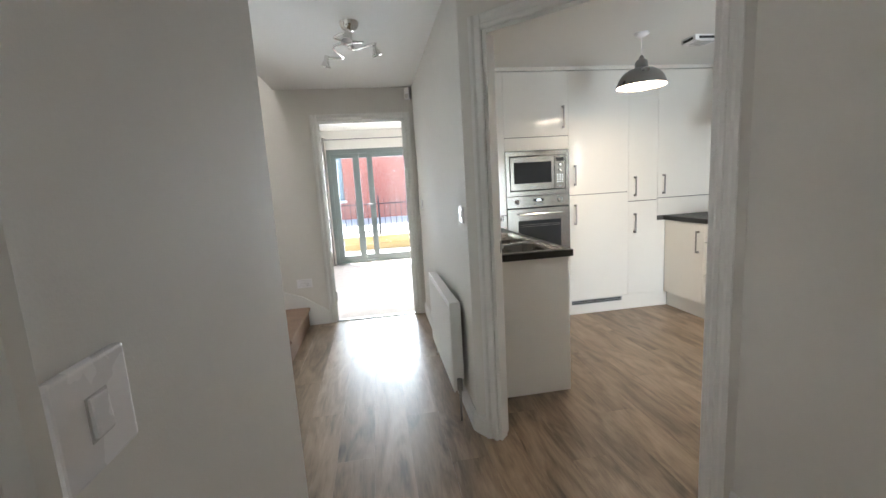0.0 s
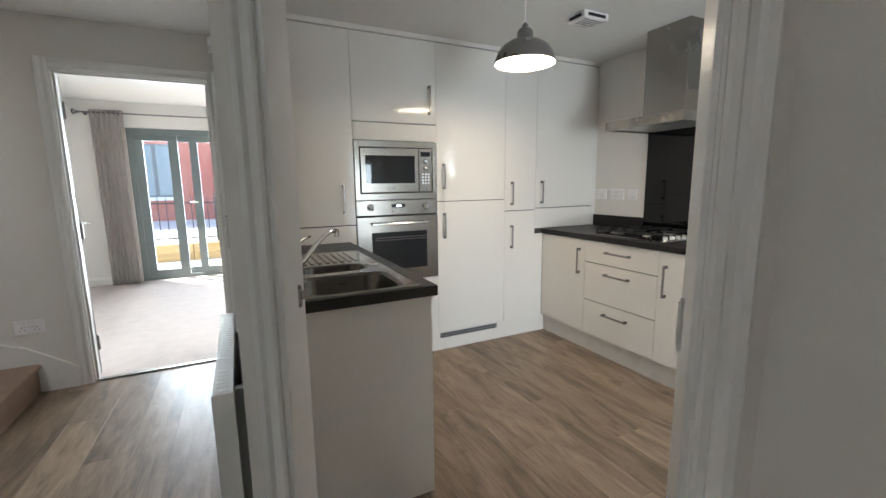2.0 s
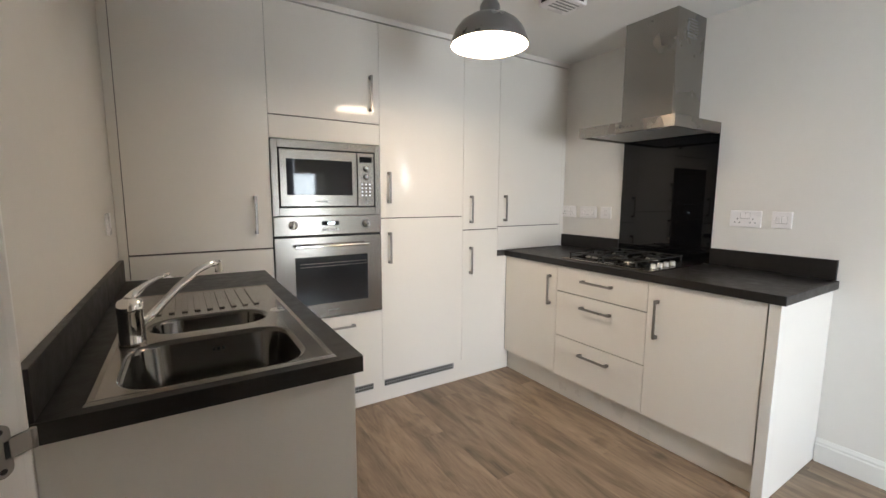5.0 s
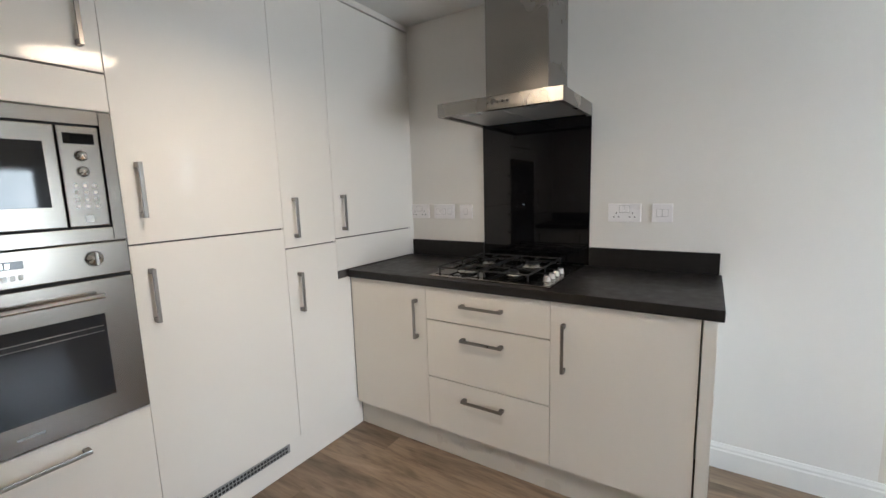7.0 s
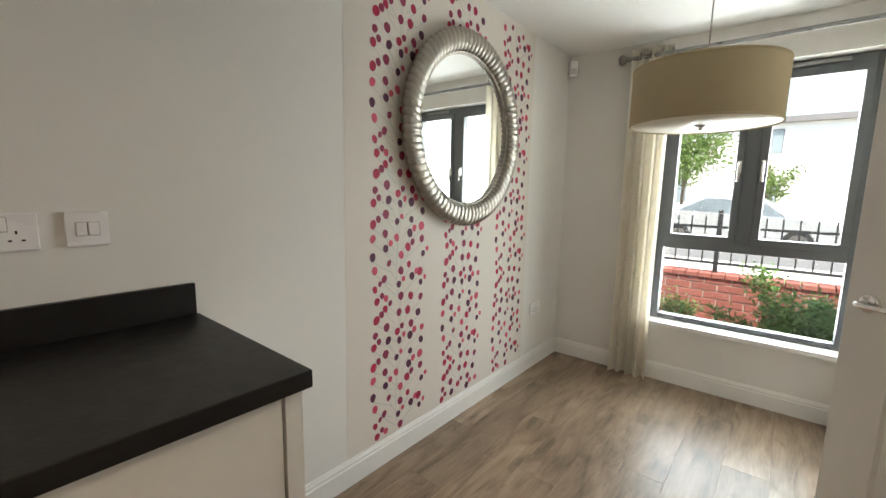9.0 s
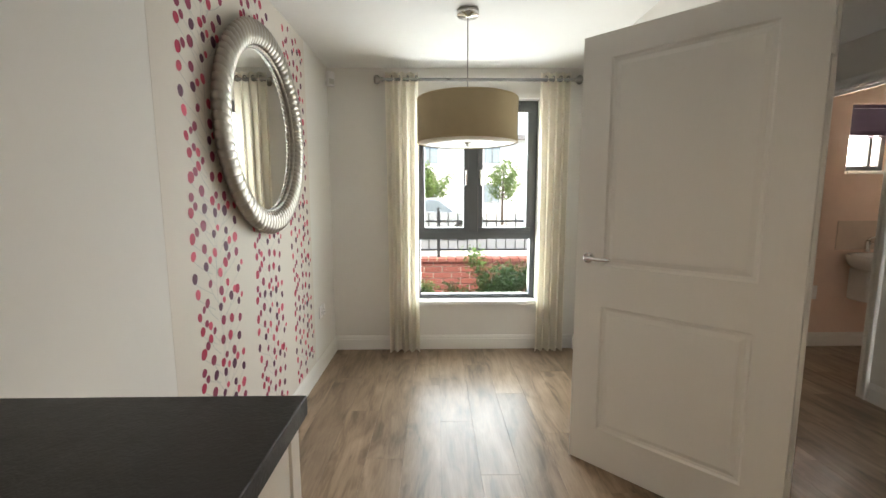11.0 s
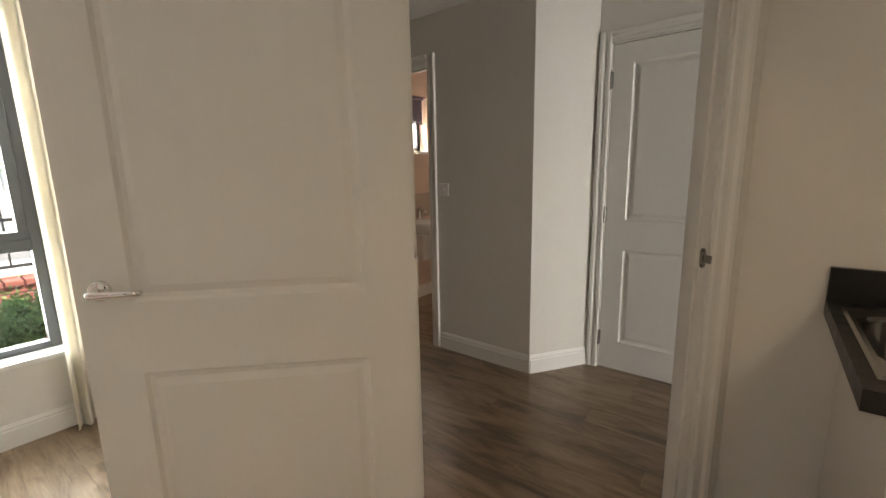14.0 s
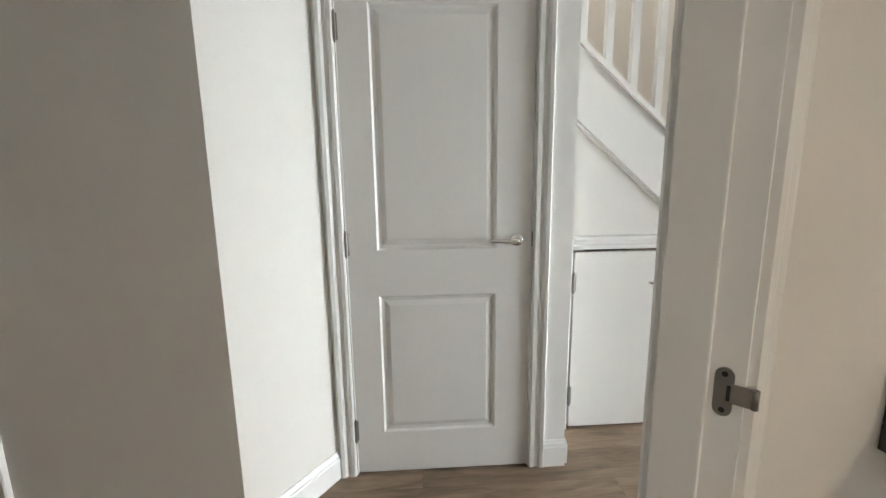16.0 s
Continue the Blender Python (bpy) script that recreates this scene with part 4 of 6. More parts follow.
part("side_vent", box(B(), 3.52, 3.62, 2.936, 2.939, 2.17, 2.27, 0.001), GREY_PLASTIC, chim, "slotted outlet near the ceiling")
for k in range(6):
    part("louvre", xf(box(B(), -0.045, 0.045, -0.002, 0.002, -0.005, 0.005), pose(3.57, 2.9355, 2.182 + 0.0155 * k, 30)), STEEL_HOOD, chim)
for y0, y1 in ((2.845, 3.108), (3.116, 3.38)):
    f = part("grease_filter", box(B(), 3.27, 3.69, y0, y1, 1.664, 1.674, 0.002), FILTER, hood, "pale meshed aluminium filter")
    part("filter_catch", box(B(), 3.30, 3.325, (y0 + y1) / 2 - 0.03, (y0 + y1) / 2 + 0.03, 1.659, 1.664, 0.001), GREY_PLASTIC, f)
part("lamp_strip", box(B(), 3.258, 3.268, 2.86, 3.36, 1.66, 1.69), DARK, hood)
for k in range(5):
    bm = B()
    lathe(bm, [(0.0, 0.0), (0.0065, 0.0), (0.006, 0.003), (0.0, 0.003)], (3.235, 3.145 - 0.023 * k, 1.687), 12, (-1, 0, 0))
    part("button", bm, NICKEL, can)

# microwave
mw = thing("microwave", (1.815, 3.93, 1.19), "built-in stainless steel microwave with glass door", "microwave")
F = 3.921
fr = B()
box(fr, 1.513, 1.548, F, 3.951, 1.188, 1.588, 0.002)
box(fr, 2.085, 2.120, F, 3.951, 1.188, 1.588, 0.002)
box(fr, 1.548, 2.085, F, 3.951, 1.545, 1.588, 0.002)
box(fr, 1.548, 2.085, F, 3.951, 1.188, 1.232, 0.002)
part("trim_frame", fr, STEEL, mw)
part("cavity", box(B(), 1.548, 2.085, 3.936, 3.951, 1.232, 1.545), DARK, mw)
d = part("door", box(B(), 1.554, 1.975, F - 0.002, 3.94, 1.238, 1.539, 0.003), STEEL, mw)
part("window", box(B(), 1.588, 1.945, F - 0.0045, F - 0.001, 1.300, 1.490, 0.001), OVEN_GLASS, d, "dark reflective glass")
part("badge", box(B(), 1.735, 1.80, F - 0.0035, F - 0.001, 1.262, 1.268), GREY_PLASTIC, d)
cp = part("control_panel", box(B(), 1.979, 2.079, F - 0.002, 3.94, 1.238, 1.539, 0.003), STEEL, mw)
part("display", box(B(), 1.992, 2.066, F - 0.004, F - 0.001, 1.487, 1.519, 0.001), BLACK_GLASS, cp)
for z in (1.452, 1.405):
    bm = B()
    lathe(bm, [(0.0, 0.0), (0.016, 0.0), (0.016, 0.003), (0.0125, 0.006), (0.012, 0.016), (0.0, 0.017)], (2.029, F - 0.002, z), 20, (0, -1, 0))
    part("dial", bm, CHROME, cp)
for r in range(4):
    for c in range(3):
        bm = B()
        lathe(bm, [(0.0, 0.0), (0.0055, 0.0), (0.005, 0.002), (0.0, 0.002)], (2.006 + 0.023 * c, F - 0.002, 1.363 - 0.021 * r), 10, (0, -1, 0))
        part("button", bm, WHITE_PLASTIC, cp)
part("release_button", box(B(), 2.018, 2.040, F - 0.004, F - 0.001, 1.252, 1.272, 0.001), NICKEL, cp)

# oven
ov = thing("oven", (1.815, 3.93, 0.605), "built-in stainless steel electric oven with glass door", "oven")
cp = part("control_panel", box(B(), 1.513, 2.120, F, 3.951, 1.080, 1.185, 0.003), STEEL, ov)
part("display", box(B(), 1.765, 1.865, F - 0.002, F + 0.001, 1.134, 1.156, 0.001), BLACK_GLASS, cp)
for k in range(3):
    part("digit", box(B(), 1.80 + 0.014 * k, 1.808 + 0.014 * k, F - 0.003, F - 0.0015, 1.139, 1.151), LED, cp)
for k in range(6):
    part("button", box(B(), 1.768 + 0.0165 * k, 1.778 + 0.0165 * k, F - 0.003, F + 0.001, 1.102, 1.116, 0.001), NICKEL, cp)
for x in (1.612, 2.025):
    bm = B()
    lathe(bm, [(0.0, 0.0), (0.024, 0.0), (0.024, 0.003), (0.021, 0.005), (0.0205, 0.018), (0.0, 0.019)], (x, F, 1.137), 24, (0, -1, 0))
    kn = part("dial", bm, CHROME, cp)
    part("pointer", box(B(), x - 0.004, x + 0.004, F - 0.027, F - 0.018, 1.117, 1.157, 0.001), NICKEL, kn)
part("gap", box(B(), 1.515, 2.118, F + 0.008, 3.95, 1.070, 1.081), DARK, ov)
d = part("door", box(B(), 1.513, 2.120, F - 0.002, 3.951, 0.606, 1.071, 0.003), STEEL, ov)
part("window", box(B(), 1.615, 2.03, F - 0.0045, F - 0.001, 0.690, 0.960, 0.001), OVEN_GLASS, d, "dark glass showing an oven shelf")
for z in (0.905, 0.922):
    part("shelf_bar", cyl(B(), (1.64, F - 0.005, z), (2.022, F - 0.005, z), 0.0012, 6), NICKEL, d)
h = B()
cyl(h, (1.615, F - 0.038, 1.022), (2.025, F - 0.038, 1.022), 0.0085, 14)
cyl(h, (1.635, F - 0.038, 1.022), (1.635, F, 1.022), 0.006, 10)
cyl(h, (2.005, F - 0.038, 1.022), (2.005, F, 1.022), 0.006, 10)
part("handle", h, CHROME, d, "round steel bar handle")
part("badge", box(B(), 1.79, 1.85, F - 0.0035, F - 0.001, 0.645, 0.651), GREY_PLASTIC, d)

# sink run
su = thing("sink_cabinet", (1.15, 3.25, 0), "cream base cabinet carrying the sink", "kitchen cabinet")
bm = B()
box(bm, 0.863, 0.90, 2.612, 3.928, 0.15, 0.866)
box(bm, 1.395, 1.412, 2.612, 3.928, 0.15, 0.866)
box(bm, 0.863, 1.412, 2.612, 3.928, 0.15, 0.168)
part("body", bm, GAP_SHADE, su)
part("end_panel", box(B(), 0.862, 1.457, 2.588, 2.610, 0.003, 0.868, 0.001), CARCASS, su, "plain matt white end panel")
for y0, y1 in ((2.612, 3.05), (3.05, 3.49), (3.49, 3.926)):
    dd = part("door", box(B(), 1.415, 1.434, y0 + 0.0015, y1 - 0.0015, 0.1515, 0.8645, 0.0015), GLOSS, su)
    bar_handle(dd, (1.434, y1 - 0.05, 0.60), (1.434, y1 - 0.05, 0.80), (1, 0, 0))
part("plinth", box(B(), 1.37, 1.385, 2.612, 3.96, 0.003, 0.149), PLINTH, su)

st = thing("worktop", (1.16, 3.2, 0.868), "black slate-effect worktop around the sink", "worktop")
bm = B()
edges = []
for pts in (((0.862, 2.540), (1.462, 2.540), (1.462, 3.928), (0.862, 3.928)), ((0.965, 2.584), (1.375, 2.584), (1.375, 3.475), (0.965, 3.475))):
    vs = [bm.verts.new((x, y, 0.909)) for x, y in pts]
    edges += [bm.edges.new((vs[i], vs[(i + 1) % 4])) for i in range(4)]
bmesh.ops.triangle_fill(bm, use_beauty=True, edges=edges)
got = bmesh.ops.extrude_face_region(bm, geom=bm.faces[:])["geom"]
bmesh.ops.translate(bm, vec=(0, 0, -0.04), verts=[v for v in got if isinstance(v, bmesh.types.BMVert)])
bmesh.ops.recalc_face_normals(bm, faces=bm.faces[:])
part("slab", bm, BLACK_TOP, st)
part("upstand", box(B(), 0.8615, 0.880, 2.540, 3.927, 0.910, 1.006, 0.002), BLACK_TOP, st)


def rounded(cx, cy, hx, hy, r, z, n=6):
    pts = []
    for sx, sy, a0 in ((1, 1, 0), (-1, 1, 90), (-1, -1, 180), (1, -1, 270)):
        for k in range(n + 1):
            a = radians(a0 + 90 * k / n)
            pts.append((cx + sx * (hx - r) + r * math.cos(a), cy + sy * (hy - r) + r * math.sin(a), z))
    return pts


def bowl(bm, cx, cy, hx, hy, r, depth, z, wide=0.014):
    rings = []
    for grow, dz, rr in ((wide, 0.0, r + wide), (0.004, -0.003, r + 0.004), (0.0, -0.010, r), (-0.006, -depth * 0.8, r), (-0.03, -depth, max(r - 0.02, 0.02)), (-hx * 0.85, -depth - 0.004, 0.005)):
        rings.append([bm.verts.new(p) for p in rounded(cx, cy, max(hx + grow, 0.012), max(hy + grow, 0.012), min(rr, max(hx + grow, 0.012), max(hy + grow, 0.012)) * 0.999, z + dz)])
    n = len(rings[0])
    for p, q in zip(rings, rings[1:]):
        for k in range(n):
            bm.faces.new((p[k], p[(k + 1) % n], q[(k + 1) % n], q[k])).smooth = True
    bm.faces.new(rings[-1])


sink = thing("sink", (1.17, 3.05, 0.909), "stainless steel one and a half bowl sink with drainer", "sink")
bm = B()
SX0, SX1, SY0, SY1, SZ = 0.936, 1.406, 2.565, 3.515, 0.9135
outer = [bm.verts.new((x, y, 0.910)) for x, y in ((SX0, SY0), (SX1, SY0), (SX1, SY1), (SX0, SY1))]
lip = [bm.verts.new((x, y, SZ + 0.002)) for x, y in ((SX0 + 0.006, SY0 + 0.006), (SX1 - 0.006, SY0 + 0.006), (SX1 - 0.006, SY1 - 0.006), (SX0 + 0.006, SY1 - 0.006))]
inn = [bm.verts.new((x, y, SZ)) for x, y in ((SX0 + 0.016, SY0 + 0.016), (SX1 - 0.016, SY0 + 0.016), (SX1 - 0.016, SY1 - 0.016), (SX0 + 0.016, SY1 - 0.016))]
for p, q in ((outer, lip), (lip, inn)):
    for i in range(4):
        bm.faces.new((p[i], p[(i + 1) % 4], q[(i + 1) % 4], q[i]))
part("rim", bm, STEEL_H, sink)
bowls = [(1.165, 2.738, 0.175, 0.146, 0.075, 0.17), (1.168, 3.042, 0.148, 0.078, 0.076, 0.11)]
bm = B()
edges = []
loop = [bm.verts.new(v) for v in ((SX0 + 0.016, SY0 + 0.016, SZ), (SX1 - 0.016, SY0 + 0.016, SZ), (SX1 - 0.016, SY1 - 0.016, SZ), (SX0 + 0.016, SY1 - 0.016, SZ))]
edges += [bm.edges.new((loop[i], loop[(i + 1) % 4])) for i in range(4)]
for cx, cy, hx, hy, r, dp in bowls:
    w = 0.014
    lp = [bm.verts.new(p) for p in rounded(cx, cy, hx + w, hy + w, min(r + w, hx + w, hy + w) * 0.999, SZ)]
    edges += [bm.edges.new((lp[i], lp[(i + 1) % len(lp)])) for i in range(len(lp))]
bmesh.ops.triangle_fill(bm, use_beauty=True, use_dissolve=False, edges=edges)
part("deck", bm, STEEL_H, sink)
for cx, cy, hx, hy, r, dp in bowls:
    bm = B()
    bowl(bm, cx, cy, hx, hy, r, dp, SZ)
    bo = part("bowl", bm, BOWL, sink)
    bm = B()
    lathe(bm, [(0.0, 0.004), (0.018, 0.004), (0.03, 0.006), (0.04, 0.004), (0.042, 0.0)], (cx, cy, SZ - dp - 0.004), 24)
    part("waste", bm, CHROME, bo, "chrome waste outlet")
bm = B()
for k in range(3):
    box(bm, 1.160 + 0.012 * k, 1.166 + 0.012 * k, 2.8755, 2.881, 0.872, 0.880)
part("overflow_slot", bm, DARK, sink)
for k in range(9):
    bm = B()
    x = 1.02 + 0.036 * k
    box(bm, x, x + 0.017, 3.185, 3.47, SZ - 0.001, SZ + 0.0055, 0.0028)
    part("drainer_rib", bm, STEEL_H, sink)
bm = B()
lathe(bm, [(0.0, 0.003), (0.020, 0.003), (0.024, 0.001), (0.026, -0.001)], (1.365, 3.07, SZ), 20)
part("tap_hole_cap", bm, CHROME, sink)
tap = thing("mixer_tap", (0.985, 2.90, 0.9135), "chrome single-lever kitchen mixer tap", "tap")
bm = B()
lathe(bm, [(0.0, 0.0), (0.030, 0.0), (0.030, 0.006), (0.0285, 0.010), (0.028, 0.078), (0.0295, 0.082), (0.0295, 0.10), (0.026, 0.112), (0.014, 0.119), (0.0, 0.120)], (0.985, 2.915, 0.9145), 32)
tb = part("body", bm, CHROME, tap)
bm = B()
tube(bm, [(0.995, 2.915, 0.955), (1.03, 2.945, 0.978), (1.09, 2.995, 1.035), (1.14, 3.035, 1.072), (1.175, 3.065, 1.085), (1.20, 3.085, 1.083)], [0.011, 0.0105, 0.010, 0.010, 0.010, 0.010], 12)
cyl(bm, (1.20, 3.085, 1.087), (1.20, 3.085, 1.055), 0.012, 14)
part("spout", bm, CHROME, tap)
bm = B()
tube(bm, [(0.985, 2.915, 1.026), (0.996, 2.928, 1.040), (1.015, 2.947, 1.056), (1.040, 2.972, 1.068), (1.070, 3.0, 1.074)], [0.016, 0.012, 0.007, 0.006, 0.005], 12)
part("lever", bm, CHROME, tap)


# ---- lamps ----
kp = thing("pendant_lamp", (2.292, 3.125, 1.945), "grey enamel dome pendant lamp, lit, over the kitchen", "pendant lamp")
bm = B()
lathe(bm, [(0.168, 0.0), (0.170, 0.004), (0.165, 0.022), (0.150, 0.06), (0.125, 0.092), (0.090, 0.115), (0.052, 0.128), (0.044, 0.134), (0.043, 0.165), (0.034, 0.182), (0.018, 0.190), (0.016, 0.205), (0.006, 0.215)], (2.292, 3.125, 1.945), 48)
shade = part("shade", bm, GUNMETAL, kp, "grey metal dome with white inside")
bm = B()
lathe(bm, [(0.166, 0.001), (0.161, 0.022), (0.146, 0.058), (0.121, 0.089), (0.087, 0.111), (0.0, 0.118)], (2.292, 3.125, 1.945), 48)
part("inner_face", bm, WHITE_IN, shade)
bm = B()
lathe(bm, [(0.0, 0.0), (0.157, 0.002), (0.157, 0.008), (0.0, 0.008)], (2.292, 3.125, 1.953), 48)
part("diffuser", bm, BULB, kp, "glowing warm white diffuser")
part("cord", cyl(B(), (2.292, 3.125, 2.15), (2.292, 3.125, 2.29), 0.0035, 8), WHITE_PLASTIC, kp)
bm = B()
lathe(bm, [(0.0, 0.0), (0.014, 0.0), (0.045, 0.016), (0.050, 0.031), (0.0, 0.031)], (2.292, 3.125, CEILING - 0.032), 28)
part("ceiling_rose", bm, WHITE_PLASTIC, kp)

dp = thing("pendant_lamp", (2.667, 0.59, 1.595), "large oatmeal fabric drum pendant lamp, unlit", "pendant lamp")
bm = B()
lathe(bm, [(0.283, 0.0), (0.285, 0.002), (0.285, 0.236), (0.283, 0.238), (0.281, 0.236), (0.281, 0.002), (0.283, 0.0)], (2.667, 0.59, 1.598), 72)
shade = part("shade", bm, SHADE_CLOTH, dp)
bm = B()
lathe(bm, [(0.2855, 0.0), (0.2865, 0.001), (0.2865, 0.008), (0.2855, 0.009)], (2.667, 0.59, 1.5975), 72)
lathe(bm, [(0.2855, 0.229), (0.2865, 0.23), (0.2865, 0.237), (0.2855, 0.238)], (2.667, 0.59, 1.5985), 72)
part("hem", bm, SHADE_CLOTH, shade)
bm = B()
lathe(bm, [(0.0, 0.0), (0.279, 0.0), (0.279, 0.004), (0.0, 0.004)], (2.667, 0.59, 1.602), 72)
part("diffuser", bm, mat("opal_acrylic", (0.80, 0.74, 0.62), 0.35, vary=0.02, scale=5), dp, "opal white diffuser disc")
bm = B()
lathe(bm, [(0.0, -0.024), (0.010, -0.022), (0.012, -0.014), (0.007, -0.010), (0.026, -0.004), (0.027, 0.0), (0.0, 0.0)], (2.667, 0.59, 1.601), 20)
part("knob", bm, CHROME, dp)
for a in (0, 120, 240):
    part("spider_arm", cyl(B(), (2.667, 0.59, 1.80), (2.667 + 0.28 * math.cos(radians(a)), 0.59 + 0.28 * math.sin(radians(a)), 1.83), 0.003, 6), CHROME, shade)
part("lamp_holder", cyl(B(), (2.667, 0.59, 1.72), (2.667, 0.59, 1.83), 0.02, 14), WHITE_PLASTIC, dp)
part("cord", cyl(B(), (2.667, 0.59, 1.83), (2.667, 0.59, 2.28), 0.003, 8), NICKEL, dp)
bm = B()
lathe(bm, [(0.0, 0.0), (0.012, 0.0), (0.018, 0.006), (0.058, 0.008), (0.062, 0.012), (0.062, 0.034), (0.0, 0.034)], (2.667, 0.59, CEILING - 0.035), 32)
part("ceiling_rose", bm, CHROME, dp)

sp = thing("ceiling_spotlight", (0.266, 2.94, 2.31), "chrome three-spot ceiling light with curled arms, unlit", "ceiling light")
c0 = Vector((0.266, 2.94, CEILING))
bm = B()
lathe(bm, [(0.0, -0.048), (0.022, -0.046), (0.044, -0.034), (0.056, -0.016), (0.06, 0.0)], c0, 28)
part("ceiling_plate", bm, CHROME, sp)
bm = B()
cyl(bm, c0 - Vector((0, 0, 0.13)), c0 - Vector((0, 0, 0.02)), 0.012, 12)
lathe(bm, [(0.0, -0.012), (0.018, -0.008), (0.018, 0.008), (0.0, 0.012)], c0 - Vector((0, 0, 0.135)), 16)
part("stem", bm, CHROME, sp)
for a, reach, drop in ((31, 0.16, 0.10), (127, 0.275, 0.125), (-95, 0.17, 0.11)):
    d = Vector((math.cos(radians(a)), math.sin(radians(a)), 0))
    s = Vector((-d.y, d.x, 0))
    start = c0 - Vector((0, 0, 0.11))
    path = [start + d * reach * v + s * 0.075 * math.sin(math.pi * 2 * v) - Vector((0, 0, (drop - 0.11) * v + 0.02 * math.sin(math.pi * v))) for v in [k / 12 for k in range(13)]]
    bm = B()
    tube(bm, path, 0.0065, 8)
    arm = part("arm", bm, CHROME, sp)
    e = path[-1]
    ax = (d * 0.35 + Vector((0, 0, -1))).normalized()
    bm = B()
    lathe(bm, [(0.0, -0.012), (0.013, -0.010), (0.015, 0.02), (0.020, 0.03), (0.030, 0.055), (0.034, 0.062), (0.031, 0.060), (0.016, 0.034), (0.0, 0.032)], e, 24, ax)
    part("spot_head", bm, CHROME, arm, "small chrome bell spot")
    bm = B()
    lathe(bm, [(0.0, 0.055), (0.026, 0.055), (0.027, 0.052), (0.0, 0.05)], e, 20, ax)
    part("lamp_lens", bm, WHITE_PLASTIC, arm)


# ---- wall fittings ----
def plate(name, m, w, h, label, category, extras=()):
    """A white wall plate; local x across, y out, centre at the origin."""
    ob = thing(name, m.translation, label, category)
    part("face_plate", xf(box(B(), -w / 2, w / 2, 0.0, 0.009, -h / 2, h / 2, 0.003), m), WHITE_PLASTIC, ob)
    for kind, x, z in extras:
        if kind == "rocker":
            # flat grey rim in place of the shade round the rocker
            part("rocker_gap", xf(box(B(), x - 0.0125, x + 0.0125, 0.0085, 0.0096, z - 0.018, z + 0.018), m), PLASTIC_SHADE, ob)
            part("rocker", xf(box(B(), x - 0.0105, x + 0.0105, 0.008, 0.0125, z - 0.016, z + 0.016, 0.002), m @ pose(0, 0, 0, 3)), WHITE_PLASTIC, ob)
        if kind == "pins":
            for px, pz, pw, ph in ((0, 0.011, 0.004, 0.008), (-0.011, -0.008, 0.007, 0.004), (0.011, -0.008, 0.007, 0.004)):
                part("socket_hole", xf(box(B(), x + px - pw / 2, x + px + pw / 2, 0.0085, 0.0098, z + pz - ph / 2, z + pz + ph / 2), m), DARK, ob)
        if kind == "screw":
            part("screw", xf(cyl(B(), (x, 0.008, z), (x, 0.0105, z), 0.004, 10), m), WHITE_PLASTIC, ob)
    return ob


def east(y, z):
    return frame_matrix((3.7095, y, z), (0, -1), (-1, 0))


def double_socket(m):
    return plate("wall_socket", m, 0.148, 0.088, "white double wall socket above the worktop", "socket", (("pins", -0.036, -0.012), ("pins", 0.036, -0.012), ("rocker", -0.011, 0.018), ("rocker", 0.011, 0.018)))


def fused(m, n=2):
    return plate("fused_switch", m, 0.086, 0.086, "white square switch plate above the worktop", "switch", tuple(("rocker", -0.012 + 0.024 * k if n > 1 else 0, 0) for k in range(n)) + (("screw", -0.033, 0), ("screw", 0.033, 0)))


double_socket(east(2.653, 1.182))
fused(east(2.490, 1.182))
double_socket(east(3.875, 1.186))
plate("fused_switch", east(3.688, 1.185), 0.148, 0.088, "white three-gang appliance switch plate", "switch", (("rocker", -0.042, 0), ("rocker", 0.0, 0), ("rocker", 0.042, 0)))
fused(east(3.533, 1.185), 1)
plate("wall_socket", east(-0.02, 0.45), 0.148, 0.088, "white double socket low on the dining wall", "socket", (("pins", -0.036, -0.012), ("pins", 0.036, -0.012), ("rocker", -0.011, 0.018), ("rocker", 0.011, 0.018)))
plate("fused_switch", frame_matrix((0.8605, 3.70, 1.18), (0, 1), (1, 0)), 0.086, 0.086, "white switch on the wall beside the sink", "switch", (("rocker", 0, 0),))
plate("light_switch", frame_matrix((0.7745, 2.40, 1.17), (0, -1), (-1, 0)), 0.086, 0.086, "white light switch on the hall wall", "switch", (("rocker", -0.012, 0), ("rocker", 0.012, 0)))
plate("light_switch", frame_matrix((0.7745, 4.24, 1.165), (0, -1), (-1, 0)), 0.086, 0.086, "white light switch near the living room doorway", "switch", (("rocker", 0, 0),))
plate("light_switch", frame_matrix((0.1005, 0.610, 1.168), (0, 1), (1, 0)), 0.086, 0.086, "white light switch beside the cloakroom frame", "switch", (("rocker", 0, 0),))
plate("wall_socket", frame_matrix((-0.44, 4.5395, 0.435), (1, 0), (0, -1)), 0.148, 0.088, "white double socket above the bottom stair", "socket", (("pins", -0.036, -0.012), ("pins", 0.036, -0.012), ("rocker", -0.011, 0.018), ("rocker", 0.011, 0.018)))
plate("shaver_socket", frame_matrix((-0.37, -0.4195, 0.475), (-1, 0), (0, 1)), 0.088, 0.12, "white fused spur plate in the cloakroom", "switch", (("rocker", 0, 0.02), ("screw", 0, -0.03)))


def sensor(m, label):
    ob = thing("alarm_sensor", m.translation, label, "sensor")
    bm = B()
    box(bm, -0.03, 0.03, 0.0, 0.042, -0.055, 0.055, 0.010, seg=3)
    part("housing", xf(bm, m), WHITE_PLASTIC, ob)
    bm = B()
    box(bm, -0.021, 0.021, 0.040, 0.0445, -0.042, -0.002, 0.003)
    part("lens", xf(bm, m), mat("milky_lens", (0.62, 0.60, 0.56), 0.3), ob)


